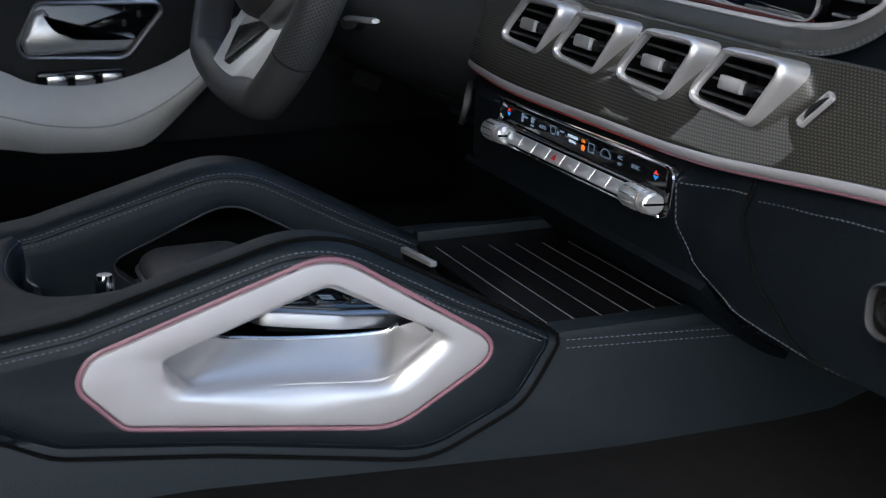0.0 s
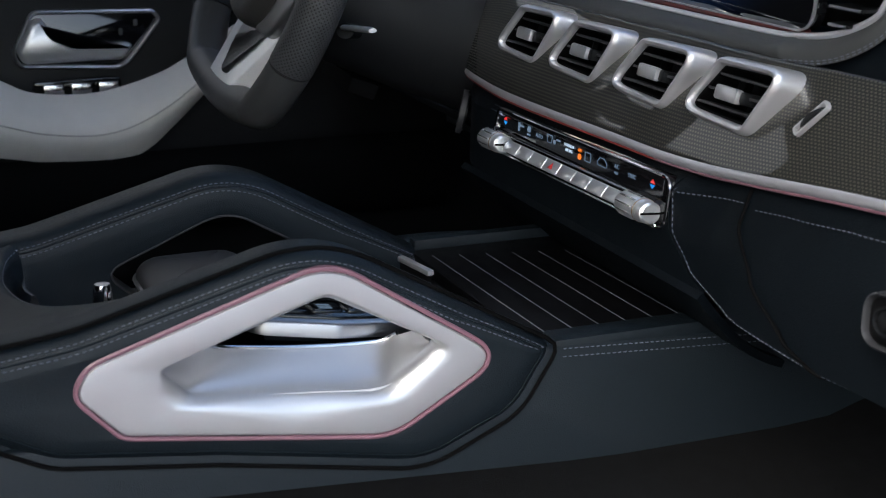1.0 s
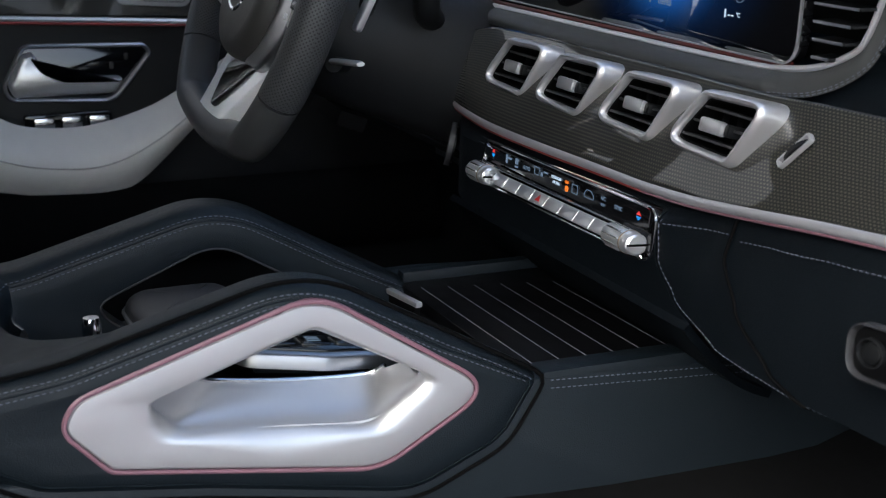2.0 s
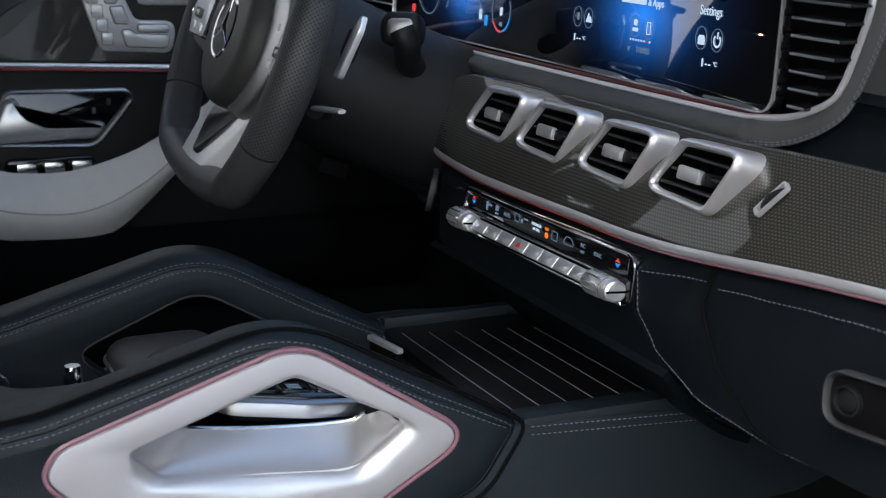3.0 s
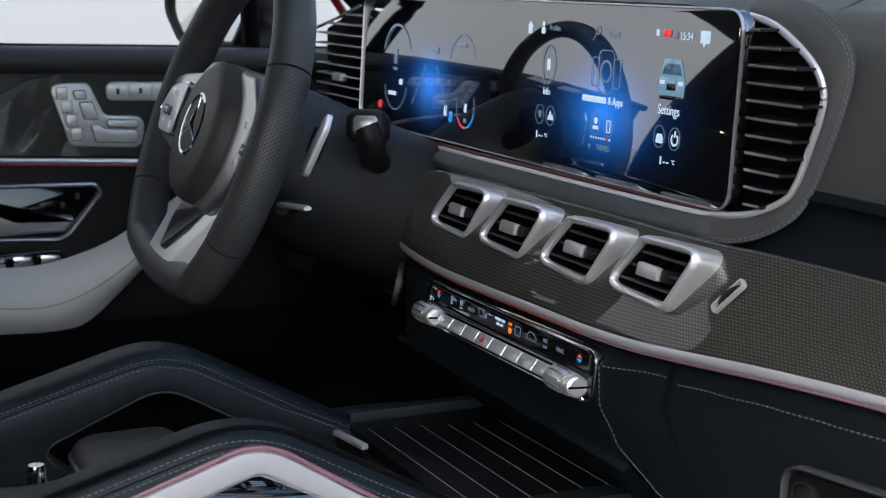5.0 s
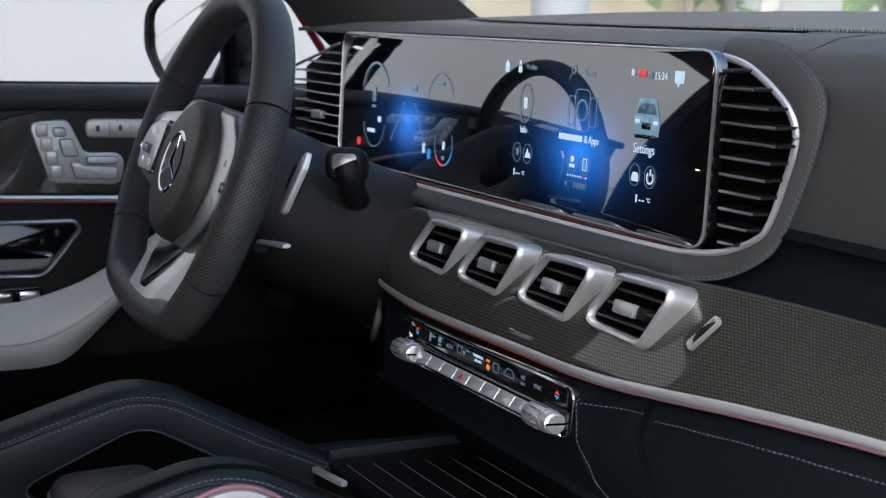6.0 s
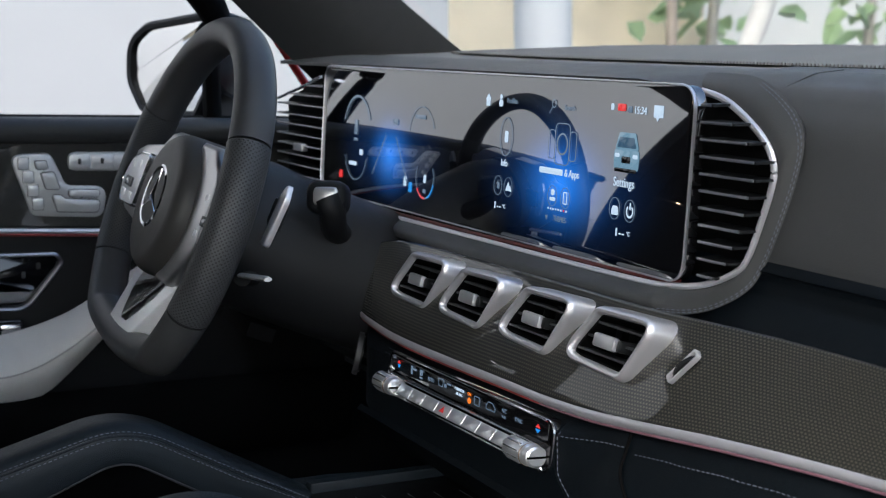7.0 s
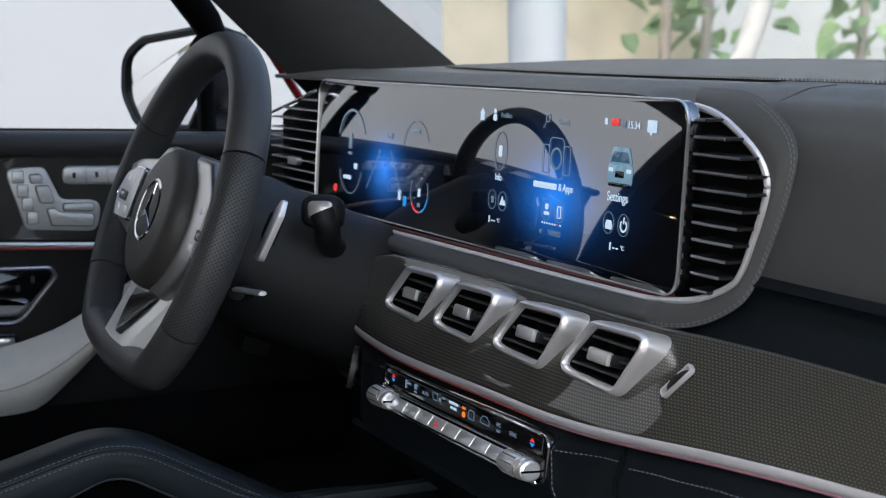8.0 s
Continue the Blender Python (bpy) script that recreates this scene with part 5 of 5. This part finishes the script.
for s, lift in ((-1, 0.005), (1, -0.010)):
    sp = round_poly([(s * .050, -.040), (s * .135, -.030), (s * .160, -.020), (s * .162, .030), (s * .130, .040), (s * .050, .050)], [.01, .02, .01, .01, .02, .01], 5)
    arm = part("spoke", plate(sp, 0.012, 0.003, 0.006 + lift), satin_metal, wheel, "satin grey side spoke")
    pad = round_poly([(s * .078, -.022), (s * .136, -.024), (s * .152, -.002), (s * .138, .022), (s * .106, .032), (s * .074, .034)], [.006, .014, .014, .014, .010, .006], 5)
    part("button_pad", plate(pad, 0.009, 0.003, 0.013 + lift), pad_paint, arm, "switch cluster")
    part("pad_rim", ring(pad, [(-.001, .005 + lift), (-.0006, .0125 + lift), (.0012, .0136 + lift), (.002, .012 + lift), (.002, .005 + lift)]), chrome_soft, arm)
    part("rocker", box(s * 0.118 - 0.013, s * 0.118 + 0.013, -0.006, 0.004, 0.011 + lift, 0.0148 + lift, 0.0015), plastic_grey, arm, "dark rocker")
    part("roller", sweep([(s * 0.118 - 0.004, -0.001, 0.0130 + lift), (s * 0.118 + 0.004, -0.001, 0.0130 + lift)], 0.0035, 0.0035, 16, up=(0, 1, 0)), silver_dark, arm)
    for x, y in ((0.100, 0.020), (0.124, 0.018), (0.100, -0.014), (0.128, -0.014)):
        part("switch", box(s * x - 0.006, s * x + 0.006, y - 0.004, y + 0.004, 0.010 + lift, 0.0142 + lift, 0.0015), pad_paint, arm)
# the lower double spoke
LOW_SPOKE = round_poly([(-.036, 0), (.036, 0), (.074, .082), (.044, .090), (.034, .056), (.010, .026), (-.010, .026), (-.034, .056), (-.044, .090), (-.074, .082)], [.014, .014, .004, .003, .02, .008, .008, .02, .003, .004], 5)
LS = Matrix.Translation((0, -0.141, 0.018)) @ Matrix.Rotation(radians(-19), 4, "X")
low = part("lower_spoke", plate(LOW_SPOKE, 0.026, 0.004), pad_paint, wheel, "satin silver lower double spoke", True, LS)
part("recess", plate(round_poly([(-.030, .012), (.030, .012), (.055, .085), (-.055, .085)], .01, 4), 0.010, 0.001, -0.020), plastic_dark, low)
for s in (-1, 1):
    pd = part("paddle", plate(round_poly([(-.013, -.034), (.008, -.030), (.015, .020), (.004, .036), (-.008, .024)], [.006, .008, .010, .005, .008], 5), 0.006, 0.002), silver, wheel, "silver shift paddle", True, Matrix.Translation((s * 0.129, 0.024, -0.050)) @ Matrix.Rotation(radians(-8 * s), 4, "Z") @ Matrix.Diagonal((s * 0.62, 0.92, 1, 1)))
    part("paddle_arm", box(-0.045, 0.0, -0.014, 0.014, -0.012, -0.005, 0.003), plastic_dark, pd)

col = thing("steering_column", "dark plastic steering column shroud", "steering column", WH)
cyl = [(0, -0.004, -0.045), (0, -0.006, -0.075), (0, -0.010, -0.12), (0, -0.012, -0.20), (0, -0.012, -0.30)]
part("shroud", sweep(cyl, 0.073, 0.074, 28, up=(0, 1, 0), taper=lambda k: 0.93 if k == 0 else 1.0), surface("column_plastic", (0.0125, 0.013, 0.0145), 0.5, spec=0.35, grain=0.2, scale=2200, vary=0.1), col)
part("collar", sweep([(0, 0, -0.030), (0, 0, -0.048)], 0.060, 0.060, 28, up=(0, 1, 0)), plastic_dark, col)
part("adjuster", box(-0.06, 0.03, -0.100, -0.084, -0.13, -0.10, 0.004), gap_black, col)
stalk = thing("selector_stalk", "black column stalk with a chrome end cap", "stalk", Matrix.Translation((-0.262, -0.104, 1.124)))
part("arm", sweep(smooth_line([(-0.05, 0.035, -0.045), (-0.012, 0.012, -0.030), (0.004, 0.004, -0.012), (0.002, 0.0, 0.0)], 6), 0.0125, 0.0125, 16), plastic_dark, stalk)
hd = part("head", plate(round_poly([(-.019, -.015), (.019, -.015), (.019, .016), (-.019, .016)], .012, 6), 0.026, 0.006, 0.006), plastic_dark, stalk, "", True, facing_rear((0, 0, 0), 12, 58))
part("end_cap", plate(round_poly([(-.012, -.0085), (.012, -.0085), (.012, .0095), (-.012, .0095)], .006, 5), 0.005, 0.002), satin_metal, hd, "chrome end button", True, at2(0, 0, 0.0075))
turn = thing("indicator_stalk", "short stalk with a satin silver sleeve", "stalk", Matrix.Translation((-0.218, -0.190, 1.061)) @ Matrix.Rotation(radians(-4), 4, "Y"))
part("sleeve", sweep([(-0.035, 0.0, -0.001), (0.030, 0.0, 0.001), (0.038, 0.0, 0.001)], 0.0050, 0.0026, 14, up=(0, 0, 1), taper=lambda k: 1.0 if k < 0.9 else 0.75), silver, turn)
part("arm", sweep([(-0.09, 0.03, -0.01), (-0.035, 0.0, -0.004)], 0.008, 0.007, 12), plastic_dark, turn)

# ---- driver's door ----
door = thing("car_door", "driver's door with carbon inlay and cream armrest", "door", kind="structure")


def door_panel(name, pts, r, x, depth, mat, label="", bev=0.003):
    return part(name, plate(round_poly(pts, r, 6), depth, bev), mat, door, label, True, facing_right((x, 0, 0)))


door_panel("inner_panel", [(-.95, .55), (.44, .55), (.44, 1.05), (-.95, 1.06)], .01, -0.800, 0.05, plastic_dark)
door_panel("upper_panel", [(-.95, 1.04), (.16, 1.03), (.16, 1.160), (-.95, 1.172)], .004, -0.802, 0.05, leather_dash)
door_panel("carbon_inlay", [(-.46, 1.046), (.10, 1.036), (.10, 1.152), (-.20, 1.1505), (-.325, 1.1385), (-.385, 1.108)], [.02, .01, .01, .1, .06, .06], -0.7985, 0.01, leather_smooth, "", 0.002)
# the carbon inlay carries UVs of its own
INLAY_TOP = [(-.445, 1.052), (-.405, 1.068), (-.3692, 1.0942), (-.3488, 1.1147), (-.3253, 1.1306), (-.3019, 1.1399), (-.2818, 1.146), (-.2143, 1.1511), (-.1589, 1.1533), (.10, 1.150)]


def inlay(u, v):
    y = -0.445 + 0.54 * u
    lo = 1.0465 - 0.055 * (y + 0.31)
    return Vector((-0.7945, y, lo + max(smooth_at(INLAY_TOP, y, 0.015) - lo, 0.001) * v))


part("carbon_inlay_face", sheet(inlay, steps(0, 1, 60), steps(0, 1, 10), 0.002), carbon_fine, door, "glossy carbon fibre inlay")
part("belt_pad", sweep([(-0.795, y, 1.1605 - 0.028 * (y + 0.3)) for y in steps(-0.95, 0.12, 24)], 0.022, 0.016, 16), leather_dash, door, "padded black door top")
part("belt_seal", sweep([(-0.825, y, 1.172 - 0.028 * (y + 0.3)) for y in steps(-0.95, 0.12, 12)], 0.010, 0.006, 8), gap_black, door)
part("trim_strip", sweep([(-0.790, y, 1.0405 - 0.055 * (y + 0.31)) for y in steps(-0.95, 0.10, 20)], 0.003, 0.0035, 8), silver, door)
part("red_line", sweep([(-0.790, y, 1.0360 - 0.055 * (y + 0.31)) for y in steps(-0.95, 0.10, 20)], 0.002, 0.0018, 8), red_trim, door)
bez = round_poly([(-.412, .948), (-.290, .941), (-.243, .998), (-.252, 1.010), (-.395, 1.014), (-.420, .966)], [.02, .03, .010, .012, .016, .02], 6)
part("handle_bezel", ring(bez, [(-.001, -.01), (-.0006, .003), (.0014, .0042), (.0036, .003), (.0042, -.012)]), silver_dark, door, "satin handle bezel", True, facing_right((-0.797, 0, 0)))
part("handle_dish", plate(inset(bez, 0.003), 0.006, 0.001, 0.0), gloss_black, door, "", True, facing_right((-0.7985, 0, 0)))
grip = part("door_pull", plate(round_poly([(-.408, .953), (-.292, .953), (-.276, .972), (-.350, .975), (-.372, .985), (-.384, 1.006), (-.398, 1.002), (-.414, .968)], [.008, .012, .006, .02, .02, .006, .01, .01], 5), 0.014, 0.006, 0.012), silver, door, "satin silver door pull", True, facing_right((-0.797, 0, 0)))
for k in range(2):
    flat("lock_mark", rect(0.005, 0.008, 0.001), door, plastic_grey, facing_right((-0.7965, -0.292 + 0.018 * k, 0.985 + 0.010 * k)))
SW = round_poly([(-.3055, 1.132), (-.281, 1.057), (-.195, 1.051), (-.188, 1.090), (-.2385, 1.092), (-.2565, 1.1325)], [.012, .012, .014, .016, .012, .012], 7)
sc = thing("seat_switch", "silver seat adjustment switch plate", "switch", facing_right((-0.7925, 0, 0)))
base = part("plate", plate(SW, 0.006, 0.002, 0.002), seat_switch, sc)
for name, pts, r in (("backrest_switch", [(-.263, 1.089), (-.246, 1.088), (-.253, 1.109), (-.269, 1.109)], .003), ("headrest_switch", [(-.273, 1.113), (-.259, 1.113), (-.262, 1.123), (-.276, 1.123)], .003),
                     ("seat_rocker", [(-.250, 1.061), (-.201, 1.058), (-.198, 1.073), (-.240, 1.076), (-.246, 1.081), (-.256, 1.081)], [.003, .006, .006, .004, .003, .003]), ("seat_rocker", [(-.236, 1.0785), (-.199, 1.0765), (-.199, 1.0855), (-.236, 1.087)], .004)):
    lp = round_poly(pts, r, 5)
    key = part(name, plate(lp, 0.004, 0.0014, 0.0048), button_grey, base)
    part("gap", plate(inset(lp, -0.0009), 0.0010, 0.0001, 0.0025), plastic_grey, key)
for k in range(4):
    flat("key_gap", rect(0.0138, 0.0150, 0.002), base, plastic_grey, at2(-0.2885 + 0.0052 * k, 1.1205 - 0.0165 * k, 0.0024))
    part("memory_key", plate(rect(0.0126, 0.0138, 0.002), 0.001, 0.0004, 0.0), button_grey, base, "", True, at2(-0.2885 + 0.0052 * k, 1.1205 - 0.0165 * k, 0.0031))
heat = thing("seat_heating_switch", "silver row of seat heating buttons", "switch", facing_right((-0.7925, 0, 0)))
hb = part("plate", plate(round_poly([(-.236, 1.110), (-.120, 1.106), (-.120, 1.129), (-.236, 1.133)], .011, 6), 0.006, 0.002, 0.002), seat_switch, heat)
for k in range(4):
    part("key", plate(rect(0.026, 0.019, 0.004), 0.003, 0.001), button_grey, hb, "", True, at2(-0.222 + 0.0275 * k, 1.1208 - 0.0009 * k, 0.0035))
    flat("mark", rect(0.004, 0.007, 0.001), hb, plastic_grey, at2(-0.222 + 0.0275 * k, 1.1208, 0.0042))
TOPL = smooth_line([(-.60, .965), (-.50, .958), (-.444, .943), (-.408, .926), (-.364, .920), (-.319, .922), (-.265, .936), (-.224, .955), (-.15, 1.0)], 6)
BOTL = smooth_line([(-.60, .862), (-.50, .860), (-.453, .857), (-.391, .846), (-.32, .840), (-.280, .852), (-.245, .880), (-.20, .922), (-.13, .985)], 6)


def arm_face(i, v):
    a, b = Vector((-0.765, TOPL[i].x, TOPL[i].y)), Vector((-0.735, BOTL[i].x, BOTL[i].y))
    p = a.lerp(b, v)
    return p + Vector((0.045 * math.sin(math.pi * (0.12 + 0.80 * v)) - 0.012, 0, 0))


arm = thing("armrest", "cream leather door armrest with a stitched seam", "armrest")
part("cushion", sheet(arm_face, list(range(len(TOPL))), steps(0, 1, 14), 0.02), cream, arm)
part("seam", sweep([arm_face(i, 0.52) + Vector((0.0004, 0, 0)) for i in range(2, len(TOPL))], 0.0008, 0.0010, 6), surface("cream_seam", (0.36, 0.34, 0.32), 0.7), arm)
ws = thing("window_switch", "row of chrome edged window switches", "switch", facing_right((-0.780, -0.345, 0.922)))
part("base", plate(round_poly([(-.055, -.010), (.048, -.008), (.048, .012), (-.055, .012)], .006, 4), 0.006, 0.002), gloss_black, ws)
for k in range(3):
    part("key", box(-0.044 + 0.032 * k, -0.020 + 0.032 * k, -0.006, 0.008, 0, 0.008, 0.003), chrome_soft, ws, "chrome edged key")
part("pocket", sweep([(-0.74, y, 0.80) for y in steps(-0.9, 0.1, 6)], 0.03, 0.05, 12), gap_black, door)

# ---- door mirror ----
mir = thing("door_mirror", "black door mirror with a pale reflection", "mirror", facing_rear((-0.98, -0.051, 1.232), 0, 24))
ml = round_poly([(-.068, -.068), (.050, -.074), (.088, -.020), (.094, .074), (-.050, .058), (-.094, .034), (-.098, -.025)], [.025, .025, .05, .012, .05, .05, .05], 10)
part("housing", stack([v3(inset(ml, 0.03), -0.085), v3(inset(ml, 0.010), -0.06), v3(ml, -0.02), v3(ml, 0.004), v3(inset(ml, 0.004), 0.008), v3(inset(ml, 0.010), 0.006), v3(inset(ml, 0.010), -0.002)]), plastic_dark, mir)
part("glass", plate(inset(ml, 0.011), 0.003, 0.0006, 0.003), mirror_glass, mir, "mirror glass")
part("foot", sweep([(0.05, -0.06, -0.03), (0.16, -0.09, -0.02)], 0.02, 0.03, 10, up=(0, 1, 0)), plastic_dark, mir)

# ---- two small warm lamps on the rear side lining ----
def reading_lamp(y, z):
    w = thing("reading_lamp", "small warm glowing lamp on the dark rear side lining", "lamp", Matrix.Translation((-0.735 + 0.149 * (z - 1.15) + 0.012, y, z)), "reading lamps")
    part("bezel", ring(circle(0.014, 24, 0.020), [(0, -.008), (0, .002), (.0015, .003), (.003, .002), (.003, -.008)]), plastic_grey, w, "", True, facing_right((0, 0, 0)))
    part("lens", plate(circle(0.009, 24, 0.014), 0.004, 0.001), glow("lens_warm", (1.0, 0.66, 0.36), 22.0), w, "warm glowing lens", True, facing_right((0, 0, 0)))


reading_lamp(-1.275, 1.515)
reading_lamp(-1.345, 1.165)
